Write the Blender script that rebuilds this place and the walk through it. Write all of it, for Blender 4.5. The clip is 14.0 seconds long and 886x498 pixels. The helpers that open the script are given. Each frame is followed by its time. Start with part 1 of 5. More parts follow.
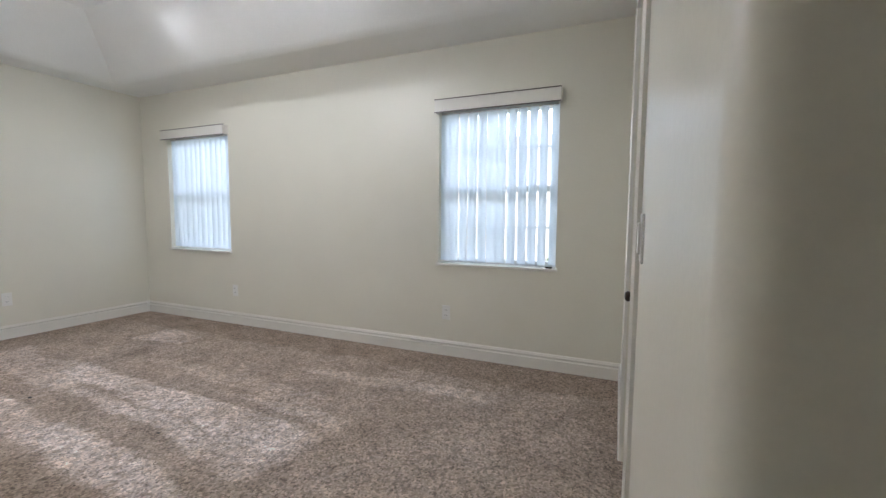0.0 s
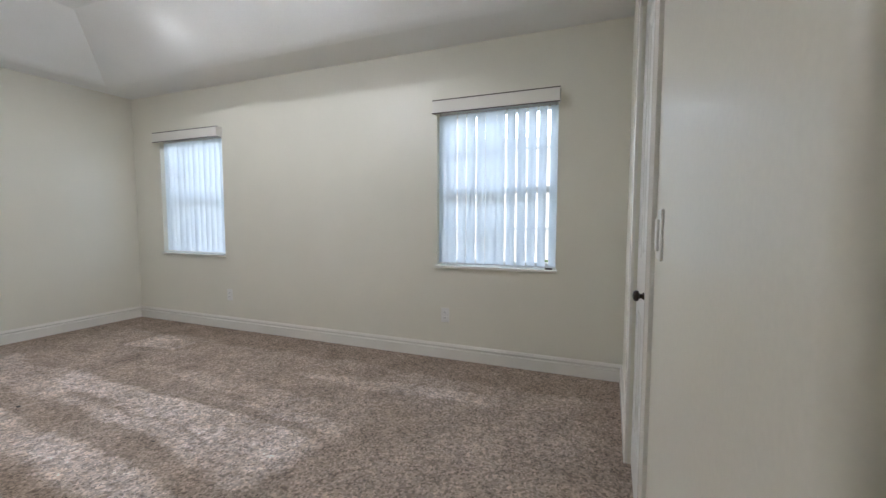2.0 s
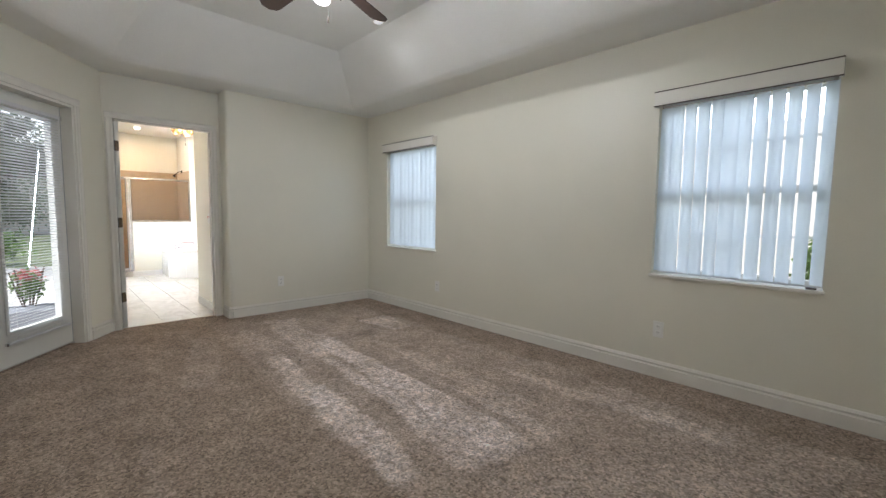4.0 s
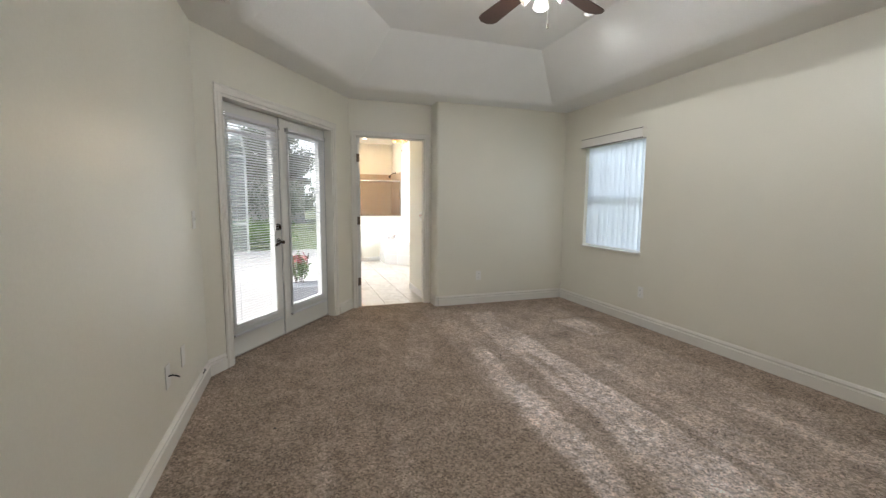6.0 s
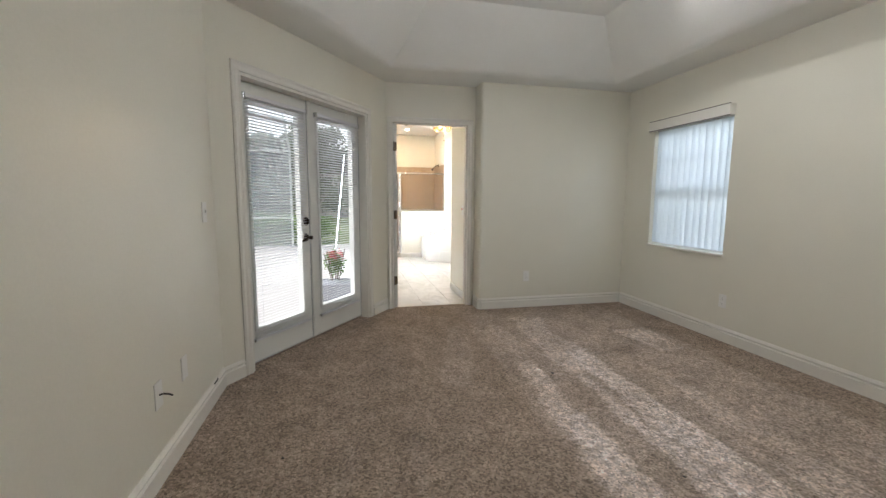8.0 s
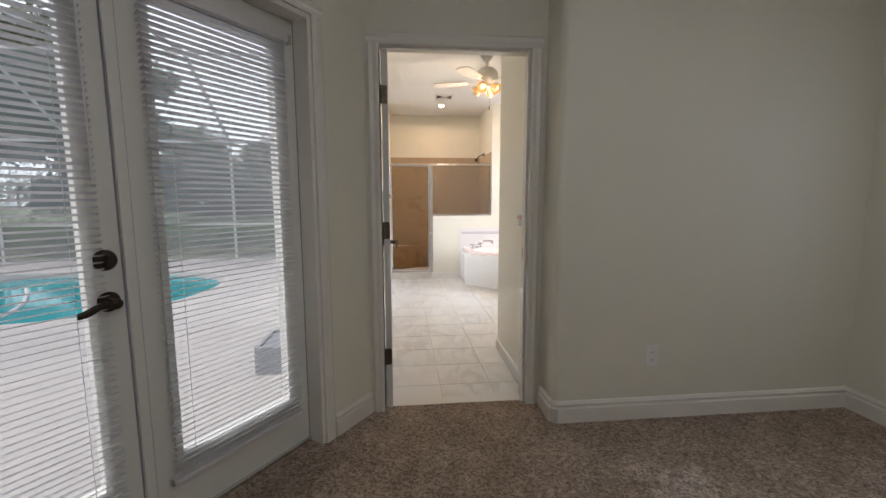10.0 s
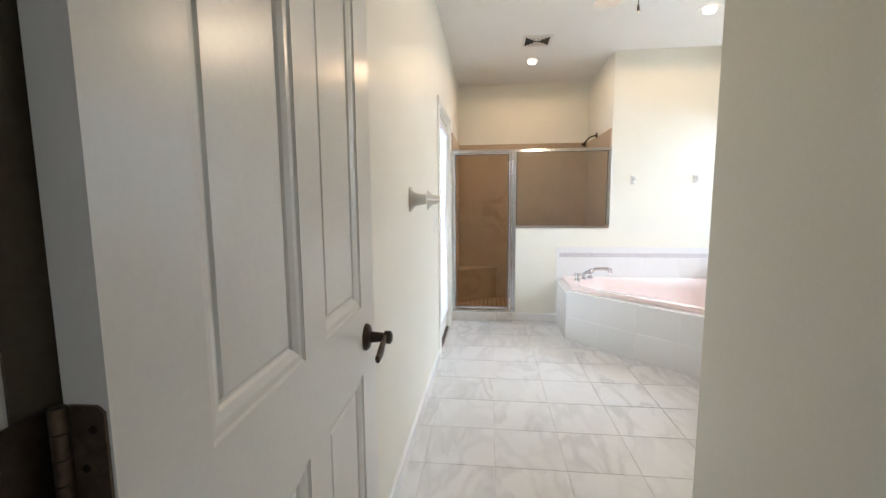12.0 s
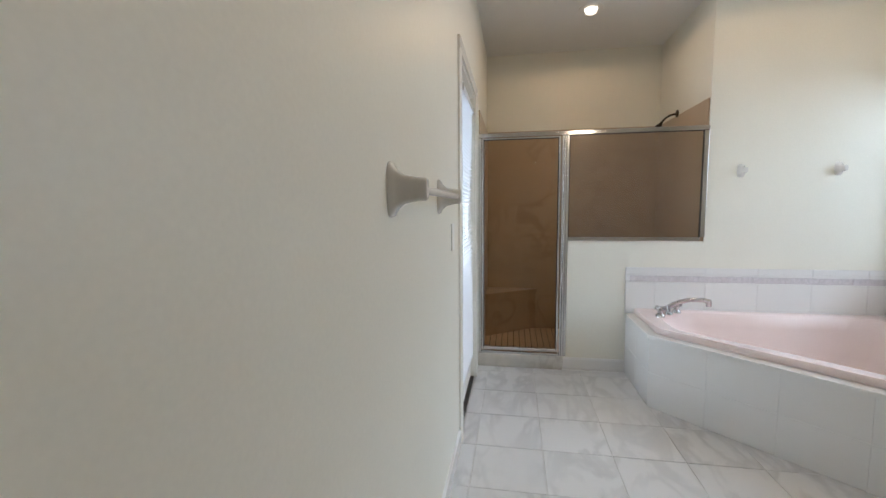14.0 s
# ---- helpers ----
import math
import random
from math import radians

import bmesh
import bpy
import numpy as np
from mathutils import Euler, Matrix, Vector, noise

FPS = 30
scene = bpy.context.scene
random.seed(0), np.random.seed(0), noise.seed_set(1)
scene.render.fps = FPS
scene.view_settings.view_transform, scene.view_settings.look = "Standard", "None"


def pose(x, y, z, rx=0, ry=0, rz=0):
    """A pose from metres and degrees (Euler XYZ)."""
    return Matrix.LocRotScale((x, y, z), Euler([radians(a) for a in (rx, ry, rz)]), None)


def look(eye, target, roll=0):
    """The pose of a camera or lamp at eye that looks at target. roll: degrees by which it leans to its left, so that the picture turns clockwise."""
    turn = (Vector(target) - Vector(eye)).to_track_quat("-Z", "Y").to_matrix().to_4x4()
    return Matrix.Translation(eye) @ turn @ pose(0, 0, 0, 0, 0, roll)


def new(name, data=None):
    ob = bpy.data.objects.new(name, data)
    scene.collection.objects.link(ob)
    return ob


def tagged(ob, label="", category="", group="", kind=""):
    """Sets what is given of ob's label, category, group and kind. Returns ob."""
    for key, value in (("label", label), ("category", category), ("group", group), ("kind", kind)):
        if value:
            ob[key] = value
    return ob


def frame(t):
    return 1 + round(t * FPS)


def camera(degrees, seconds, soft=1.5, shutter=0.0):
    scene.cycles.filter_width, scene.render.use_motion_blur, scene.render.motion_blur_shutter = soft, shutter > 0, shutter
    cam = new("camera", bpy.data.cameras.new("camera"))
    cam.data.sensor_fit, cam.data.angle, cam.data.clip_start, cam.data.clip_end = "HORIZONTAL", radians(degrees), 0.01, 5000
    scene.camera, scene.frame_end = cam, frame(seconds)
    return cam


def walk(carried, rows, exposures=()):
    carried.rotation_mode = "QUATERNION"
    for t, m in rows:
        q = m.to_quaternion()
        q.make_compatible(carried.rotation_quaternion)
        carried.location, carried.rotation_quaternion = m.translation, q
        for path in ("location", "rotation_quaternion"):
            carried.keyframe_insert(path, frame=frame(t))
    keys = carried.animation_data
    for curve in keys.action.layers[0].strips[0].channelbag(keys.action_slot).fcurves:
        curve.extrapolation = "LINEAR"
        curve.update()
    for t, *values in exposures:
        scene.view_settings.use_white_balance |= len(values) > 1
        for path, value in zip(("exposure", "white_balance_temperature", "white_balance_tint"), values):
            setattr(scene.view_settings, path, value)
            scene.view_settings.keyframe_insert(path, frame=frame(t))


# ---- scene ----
cam = camera(94.0, 14.0)
PATH = [
    (0, (5.066, -3.075, 1.140), (4.285, -1.240, 0.981), 0.43),
    (0.5, (5.048, -3.053, 1.140), (4.319, -1.197, 0.989), 0.26),
    (1, (5.053, -3.050, 1.121), (4.356, -1.181, 0.981), 0.23),
    (1.5, (5.040, -3.078, 1.140), (4.348, -1.208, 0.988), -0.02),
    (2, (5.016, -3.065, 1.127), (4.264, -1.217, 0.984), 0.11),
    (2.5, (4.973, -3.074, 1.123), (4.103, -1.279, 0.982), 0.40),
    (3, (4.927, -3.108, 1.143), (3.885, -1.408, 0.989), 0.32),
    (3.5, (4.899, -3.124, 1.154), (3.644, -1.574, 0.996), 0.60),
    (4, (4.846, -3.187, 1.167), (3.402, -1.813, 1.003), 0.74),
    (4.2, (4.827, -3.220, 1.181), (3.315, -1.923, 1.007), 0.56),
    (6.5, (4.748, -3.357, 1.262), (2.836, -2.810, 1.046), 0.61),
    (7, (4.734, -3.345, 1.250), (2.809, -2.848, 1.034), 0.65),
    (7.5, (4.638, -3.324, 1.252), (2.708, -2.851, 1.023), 0.43),
    (7.7, (4.539, -3.277, 1.236), (2.607, -2.816, 1.002), 0.39),
    (9.8, (2.308, -2.654, 1.222), (0.337, -2.422, 0.976), -0.10),
    (10, (2.084, -2.600, 1.226), (0.108, -2.404, 0.987), -0.15),
    (10.5, (1.554, -2.481, 1.230), (-0.429, -2.405, 0.986), -0.30),
    (11, (1.037, -2.377, 1.202), (-0.949, -2.428, 0.965), -0.51),
    (11.5, (0.475, -2.358, 1.219), (-1.505, -2.505, 0.983), -0.32),
    (12, (-0.012, -2.396, 1.243), (-1.987, -2.617, 1.018), -0.41),
    (12.5, (-0.477, -2.444, 1.238), (-2.446, -2.713, 1.016), -0.25),
    (13, (-0.824, -2.474, 1.227), (-2.789, -2.778, 1.015), -0.32),
    (13.5, (-1.060, -2.506, 1.224), (-3.024, -2.830, 1.025), -0.41),
    (14, (-1.143, -2.515, 1.215), (-3.105, -2.853, 1.021), -0.50),
]
EXPOSURES = [(0, 0.56, 5660, 12), (1, 0.43, 5660, 12), (2, 0.44, 5650, 11.5), (3, 0.42, 5700, 11), (4.2, 0.18, 5880, 10), (6.3, 0.32, 6020, 10), (7.5, 0.34, 6020, 10), (9.8, -0.6, 6060, 13), (10.5, -0.5, 6100, 15), (11, -0.85, 6100, 15), (11.5, -0.46, 5860, 11), (12, -0.74, 5680, 10), (12.5, -1.28, 5620, 9.5), (13, -1.48, 5620, 9.5), (14, -1.5, 5580, 9.5)]
walk(cam, [(r[0], look(*r[1:])) for r in PATH], EXPOSURES)

# ---- light ----
world = bpy.data.worlds.new("sky")
scene.world = world
world.use_nodes = True
wn = world.node_tree.nodes
sky = wn.new("ShaderNodeTexSky")
sky.sky_type, sky.sun_disc = "NISHITA", False
sky.sun_elevation, sky.sun_rotation = radians(58), radians(150)
sky.air_density, sky.dust_density, sky.ozone_density = 1.0, 4.0, 1.0
world.node_tree.links.new(sky.outputs[0], wn["Background"].inputs[0])
wn["Background"].inputs[1].default_value = 0.12


def lamp(name, kind, m, energy, color=(1, 1, 1), size=0.1, size_y=None):
    d = bpy.data.lights.new(name, kind)
    d.energy, d.color = energy, color
    if kind == "AREA":
        d.shape, d.size, d.size_y = "RECTANGLE", size, size_y or size
    elif kind == "SUN":
        d.angle = size
    else:
        d.shadow_soft_size = size
    ob = new(name, d)
    ob.matrix_world = m
    return ob


lamp("sun", "SUN", look((6, -20, 30), (0, -5, 0)), 3.3, (1, 0.95, 0.88), radians(12))
WINDOWS = ((0.436, 1.366), (3.717, 4.651))  # bedroom windows, x from and to
W_Z0, W_Z1 = 0.758, 1.992
for a, b in WINDOWS:
    lamp("window_sky", "AREA", look(((a + b) / 2, 2.1, 2.7), ((a + b) / 2, -0.6, 0.9)), 27, (0.84, 0.92, 1.0), 1.8, 1.2)
lamp("block_sky", "AREA", look((-3.45, 1.0, 2.1), (-3.3, -1.2, 0.35)), 400, (0.90, 0.96, 1.0), 2.4, 1.8)


lamp("door_sky", "AREA", look((-3.62, -3.35, 1.15), (-3.62, -2.0, 1.0)), 54, (0.88, 0.95, 1.0), 0.7, 1.7)


# ---- materials ----
def mat(name, color, rough=0.6, metal=0.0, vary=0.08, scale=6.0, fine=120.0, bump=0.0, bump_scale=150.0, spec=0.5, per_object=0.0):
    m = bpy.data.materials.new(name)
    m.use_nodes = True
    n, l = m.node_tree.nodes, m.node_tree.links
    p = n["Principled BSDF"]
    p.inputs["Roughness"].default_value, p.inputs["Metallic"].default_value = rough, metal
    p.inputs["Specular IOR Level"].default_value = spec
    geo = n.new("ShaderNodeNewGeometry")
    a, b = n.new("ShaderNodeTexNoise"), n.new("ShaderNodeTexNoise")
    a.inputs["Scale"].default_value, b.inputs["Scale"].default_value = scale, fine
    a.inputs["Detail"].default_value, b.inputs["Detail"].default_value = 4, 2
    l.new(geo.outputs["Position"], a.inputs["Vector"])
    l.new(geo.outputs["Position"], b.inputs["Vector"])
    add = n.new("ShaderNodeMath")
    l.new(a.outputs["Fac"], add.inputs[0])
    l.new(b.outputs["Fac"], add.inputs[1])
    last = add
    if per_object:
        info = n.new("ShaderNodeObjectInfo")
        mul = n.new("ShaderNodeMath")
        mul.operation = "MULTIPLY_ADD"
        mul.inputs[1].default_value = per_object
        l.new(info.outputs["Random"], mul.inputs[0])
        l.new(add.outputs[0], mul.inputs[2])
        last = mul
    ramp = n.new("ShaderNodeMapRange")
    ramp.inputs["From Min"].default_value, ramp.inputs["From Max"].default_value = 0.6, 1.4 + per_object
    ramp.inputs["To Min"].default_value, ramp.inputs["To Max"].default_value = 1 - vary, 1 + vary
    l.new(last.outputs[0], ramp.inputs["Value"])
    mix = n.new("ShaderNodeVectorMath")
    mix.operation = "SCALE"
    mix.inputs[0].default_value = color
    l.new(ramp.outputs["Result"], mix.inputs["Scale"])
    l.new(mix.outputs["Vector"], p.inputs["Base Color"])
    if bump:
        c, u = n.new("ShaderNodeTexNoise"), n.new("ShaderNodeBump")
        c.inputs["Scale"].default_value, c.inputs["Detail"].default_value = bump_scale, 3
        u.inputs["Strength"].default_value, u.inputs["Distance"].default_value = bump, 0.004
        l.new(geo.outputs["Position"], c.inputs["Vector"])
        l.new(c.outputs["Fac"], u.inputs["Height"])
        l.new(u.outputs["Normal"], p.inputs["Normal"])
    return m


def socket_set(m, **values):
    p = m.node_tree.nodes["Principled BSDF"]
    for key, v in values.items():
        p.inputs[key.replace("_", " ")].default_value = v
    return m


M_WALL = mat("wall_paint", (0.772, 0.746, 0.642), 0.37, vary=0.03, scale=2.2, bump=0.10, bump_scale=45, spec=0.5)
M_BATHWALL = mat("bath_paint", (0.80, 0.778, 0.685), 0.43, vary=0.03, scale=2.2, bump=0.12, bump_scale=40, spec=0.5)
M_CEIL = mat("ceiling_paint", (0.83, 0.825, 0.79), 0.6, vary=0.03, scale=3, bump=0.3, bump_scale=60)
M_TRIM = mat("trim_paint", (0.82, 0.795, 0.73), 0.26, vary=0.03, scale=5, bump=0.05)
M_DOOR = mat("door_paint", (0.77, 0.765, 0.72), 0.28, vary=0.03, scale=4, bump=0.06, bump_scale=60)
M_PLASTIC = mat("ivory_plastic", (0.83, 0.82, 0.78), 0.35, vary=0.02)
M_BRONZE = mat("dark_bronze", (0.055, 0.042, 0.032), 0.32, 0.85, vary=0.2, scale=60)
M_CHROME = mat("chrome", (0.55, 0.55, 0.56), 0.07, 1.0, vary=0.03)
M_ALU = mat("aluminium", (0.66, 0.66, 0.66), 0.14, 1.0, vary=0.05, scale=20)
M_WOOD = mat("dark_wood", (0.055, 0.028, 0.020), 0.35, vary=0.35, scale=9)
M_REBATE = mat("shadowed_wood", (0.085, 0.068, 0.04), 0.7, vary=0.2, scale=14)
M_HINGE = mat("worn_bronze", (0.16, 0.125, 0.085), 0.38, 0.75, vary=0.35, scale=50)
M_DARK = mat("dark_void", (0.02, 0.02, 0.02), 0.8)

M_TUBGROUT = mat("tub_grout", (0.80, 0.795, 0.78), 0.8, vary=0.05, scale=30)
M_SHOWERGROUT = mat("shower_grout", (0.16, 0.11, 0.07), 0.9, vary=0.1, scale=40)
M_GROUT = mat("grout", (0.74, 0.735, 0.72), 0.9, vary=0.12, scale=40)
M_TUBTILE = mat("white_tile", (0.80, 0.79, 0.77), 0.2, vary=0.02, per_object=0.3)
M_BORDER = mat("border_tile", (0.62, 0.585, 0.60), 0.25, vary=0.18, scale=45)
M_TUB = mat("pink_acrylic", (0.82, 0.69, 0.655), 0.16, vary=0.02)
M_MOSAIC = mat("mosaic", (0.66, 0.50, 0.34), 0.4, vary=0.15, scale=30, per_object=0.4)
M_COUNTER = mat("counter_marble", (0.66, 0.65, 0.62), 0.15, vary=0.25, scale=9, fine=40)
M_CERAMIC = mat("ceramic", (0.72, 0.70, 0.66), 0.2, vary=0.03)
M_DECK = mat("pool_deck", (0.48, 0.462, 0.44), 0.8, vary=0.08, scale=1.5, fine=40, bump=0.2, bump_scale=40)
M_GRASS = mat("lawn", (0.17, 0.20, 0.10), 0.9, vary=0.4, scale=3, fine=30, bump=0.5, bump_scale=30)
M_BARK = mat("bark", (0.12, 0.09, 0.065), 0.9, vary=0.3, scale=9, bump=0.6, bump_scale=30)
M_STUCCO = mat("stucco", (0.82, 0.77, 0.72), 0.85, vary=0.06, scale=4, bump=0.5, bump_scale=60)
M_ROOF = mat("roof_tile", (0.42, 0.37, 0.34), 0.8, vary=0.2, scale=4)
M_SCREEN = mat("white_alu", (0.72, 0.72, 0.71), 0.4, vary=0.03)
M_PLANTER = mat("grey_planter", (0.30, 0.31, 0.34), 0.7, vary=0.12, scale=12)
M_RED = mat("red_petal", (0.50, 0.16, 0.15), 0.6, vary=0.3, scale=20)
M_SLAT = mat("white_slat", (0.72, 0.72, 0.73), 0.4, vary=0.02)
M_CABLE = mat("black_cable", (0.03, 0.03, 0.03), 0.5)
M_REDTIP = mat("red_marking", (0.65, 0.12, 0.10), 0.4)


def glassy(name, tint=(1, 1, 1), rough=0.0, ior=1.45, mixed=0.0):
    m = bpy.data.materials.new(name)
    m.use_nodes = True
    p = m.node_tree.nodes["Principled BSDF"]
    p.inputs["Base Color"].default_value = (*tint, 1)
    p.inputs["Roughness"].default_value, p.inputs["IOR"].default_value = rough, ior
    p.inputs["Transmission Weight"].default_value = 1.0 - mixed
    return m


M_GLASS = glassy("clear_glass", (1, 1, 1), 0.0, 1.05)
M_SHOWERGLASS = glassy("shower_glass", (0.93, 0.88, 0.80), 0.0, 1.08)
M_OBSCURE = glassy("obscure_glass", (0.80, 0.76, 0.69), 0.17, 1.2, 0.03)
M_BLOCK = glassy("glass_block", (0.98, 1.0, 0.995), 0.5, 1.14)
bn = M_BLOCK.node_tree
gpos, wav, bmp = bn.nodes.new("ShaderNodeNewGeometry"), bn.nodes.new("ShaderNodeTexNoise"), bn.nodes.new("ShaderNodeBump")
wav.inputs["Scale"].default_value = 22
wav.inputs["Distortion"].default_value = 1.5
bmp.inputs["Strength"].default_value, bmp.inputs["Distance"].default_value = 1.0, 0.03
bn.links.new(gpos.outputs["Position"], wav.inputs["Vector"])
bn.links.new(wav.outputs["Fac"], bmp.inputs["Height"])
bn.links.new(bmp.outputs["Normal"], bn.nodes["Principled BSDF"].inputs["Normal"])


def veined(name, base, vein, scale, amount, rough, per_piece=0.0, sharp=(0.0, 0.12), swirl=0.45, stretch=2.2, cover=(0.42, 0.66)):
    """Marble: soft clouds with thin wandering veins; pieces differ by an offset of their own."""
    m = bpy.data.materials.new(name)
    m.use_nodes = True
    n, l = m.node_tree.nodes, m.node_tree.links
    p = n["Principled BSDF"]
    p.inputs["Roughness"].default_value = rough
    geo = n.new("ShaderNodeNewGeometry")
    where = geo.outputs["Position"]
    if per_piece:
        info, off = n.new("ShaderNodeObjectInfo"), n.new("ShaderNodeVectorMath")
        off.operation = "MULTIPLY_ADD"
        off.inputs[1].default_value = (per_piece, per_piece * 1.7, per_piece * 0.6)
        l.new(info.outputs["Random"], off.inputs[0])
        l.new(where, off.inputs[2])
        where = off.outputs["Vector"]
    mp = n.new("ShaderNodeMapping")
    mp.inputs["Rotation"].default_value, mp.inputs["Scale"].default_value = (0, 0, radians(35)), (1, stretch, 1.4)
    l.new(where, mp.inputs["Vector"])
    a, b = n.new("ShaderNodeTexNoise"), n.new("ShaderNodeTexNoise")
    a.inputs["Scale"].default_value, a.inputs["Detail"].default_value, a.inputs["Distortion"].default_value = scale, 5, swirl
    b.inputs["Scale"].default_value, b.inputs["Detail"].default_value, b.inputs["Distortion"].default_value = scale * 0.45, 3, 0.6
    l.new(mp.outputs["Vector"], a.inputs["Vector"])
    l.new(where, b.inputs["Vector"])
    sub, ab = n.new("ShaderNodeMath"), n.new("ShaderNodeMath")
    sub.operation, ab.operation = "SUBTRACT", "ABSOLUTE"
    sub.inputs[1].default_value = 0.5
    l.new(a.outputs["Fac"], sub.inputs[0])
    l.new(sub.outputs[0], ab.inputs[0])
    v = n.new("ShaderNodeMapRange")
    v.interpolation_type = "SMOOTHSTEP"
    v.inputs["From Min"].default_value, v.inputs["From Max"].default_value = sharp
    v.inputs["To Min"].default_value, v.inputs["To Max"].default_value = amount, 0.0
    l.new(ab.outputs[0], v.inputs["Value"])
    c = n.new("ShaderNodeMapRange")
    c.inputs["From Min"].default_value, c.inputs["From Max"].default_value = cover
    l.new(b.outputs["Fac"], c.inputs["Value"])
    mul = n.new("ShaderNodeMath")
    mul.operation = "MULTIPLY"
    l.new(v.outputs["Result"], mul.inputs[0])
    l.new(c.outputs["Result"], mul.inputs[1])
    mix = n.new("ShaderNodeMix")
    mix.data_type = "RGBA"
    mix.inputs["A"].default_value, mix.inputs["B"].default_value = (*base, 1), (*vein, 1)
    l.new(mul.outputs[0], mix.inputs["Factor"])
    l.new(mix.outputs["Result"], p.inputs["Base Color"])
    return m


M_TILE = veined("floor_tile", (0.80, 0.80, 0.805), (0.42, 0.42, 0.43), 2.6, 0.37, 0.22, 7.0, (0.0, 0.11), 0.45, 2.3, (0.34, 0.62))
M_STONE = veined("shower_marble", (0.47, 0.357, 0.238), (0.30, 0.20, 0.12), 2.6, 0.5, 0.28, 0.0, (0.0, 0.09), 1.2, 1.5)
M_CURB = veined("curb_marble", (0.66, 0.63, 0.58), (0.44, 0.41, 0.37), 4.0, 0.5, 0.25, 0.0, (0.0, 0.1))
M_WATER = socket_set(mat("pool_water", (0.022, 0.31, 0.345), 0.06, vary=0.12, scale=1.2, fine=9, bump=0.15, bump_scale=5), IOR=1.33)


def translucent(name, color, through_part):
    m = bpy.data.materials.new(name)
    m.use_nodes = True
    n, l = m.node_tree.nodes, m.node_tree.links
    p = n["Principled BSDF"]
    p.inputs["Base Color"].default_value, p.inputs["Roughness"].default_value = (*color, 1), 0.55
    t, x = n.new("ShaderNodeBsdfTranslucent"), n.new("ShaderNodeMixShader")
    t.inputs["Color"].default_value = (*color, 1)
    x.inputs[0].default_value = through_part
    l.new(p.outputs[0], x.inputs[1])
    l.new(t.outputs[0], x.inputs[2])
    l.new(x.outputs[0], n["Material Output"].inputs["Surface"])
    return m


def screen_cloth():
    """Insect screen: mostly open weave, with pale threads."""
    m = bpy.data.materials.new("screen_cloth")
    m.use_nodes = True
    n, l = m.node_tree.nodes, m.node_tree.links
    n.remove(n["Principled BSDF"])
    d, t, x = n.new("ShaderNodeBsdfDiffuse"), n.new("ShaderNodeBsdfTransparent"), n.new("ShaderNodeMixShader")
    d.inputs["Color"].default_value = (0.78, 0.79, 0.80, 1)
    x.inputs[0].default_value = 0.66
    l.new(d.outputs[0], x.inputs[1])
    l.new(t.outputs[0], x.inputs[2])
    l.new(x.outputs[0], n["Material Output"].inputs["Surface"])
    return m


M_CLOTH = screen_cloth()
def leafy(name, color):
    """Leaves that pass some light, with tone varying from spray to spray."""
    m = translucent(name, color, 0.55)
    n, l = m.node_tree.nodes, m.node_tree.links
    geo, big, ramp, hue = n.new("ShaderNodeNewGeometry"), n.new("ShaderNodeTexNoise"), n.new("ShaderNodeMapRange"), n.new("ShaderNodeVectorMath")
    big.inputs["Scale"].default_value, big.inputs["Detail"].default_value = 1.6, 5
    l.new(geo.outputs["Position"], big.inputs["Vector"])
    ramp.inputs["From Min"].default_value, ramp.inputs["From Max"].default_value = 0.3, 0.7
    ramp.inputs["To Min"].default_value, ramp.inputs["To Max"].default_value = 0.6, 1.45
    l.new(big.outputs["Fac"], ramp.inputs["Value"])
    hue.operation, hue.inputs[0].default_value = "SCALE", color
    l.new(ramp.outputs["Result"], hue.inputs["Scale"])
    for q in n:
        if q.type == "BSDF_PRINCIPLED":
            l.new(hue.outputs["Vector"], q.inputs["Base Color"])
        elif q.type == "BSDF_TRANSLUCENT":
            l.new(hue.outputs["Vector"], q.inputs["Color"])
    return m


M_LEAF = leafy("foliage", (0.26, 0.30, 0.21))
M_HEDGE = leafy("hedge_leaf", (0.17, 0.26, 0.08))
M_VANE = translucent("vane_fabric", (0.76, 0.82, 0.88), 0.5)


def glow(name, color, strength):
    m = bpy.data.materials.new(name)
    m.use_nodes = True
    p = m.node_tree.nodes["Principled BSDF"]
    p.inputs["Base Color"].default_value = (0.8, 0.78, 0.72, 1)
    p.inputs["Emission Color"].default_value = (*color, 1)
    p.inputs["Emission Strength"].default_value = strength
    return m


M_BULB = glow("warm_bulb", (1, 0.62, 0.26), 7)
M_CANLENS = glow("can_lens", (1, 0.80, 0.55), 6)
M_AMBERGLASS = socket_set(mat("amber_shade_glass", (0.86, 0.60, 0.34), 0.25, vary=0.05), Transmission_Weight=0.4)
M_SHADEGLASS = socket_set(mat("shade_glass", (0.85, 0.82, 0.76), 0.25, vary=0.02), Transmission_Weight=0.4)


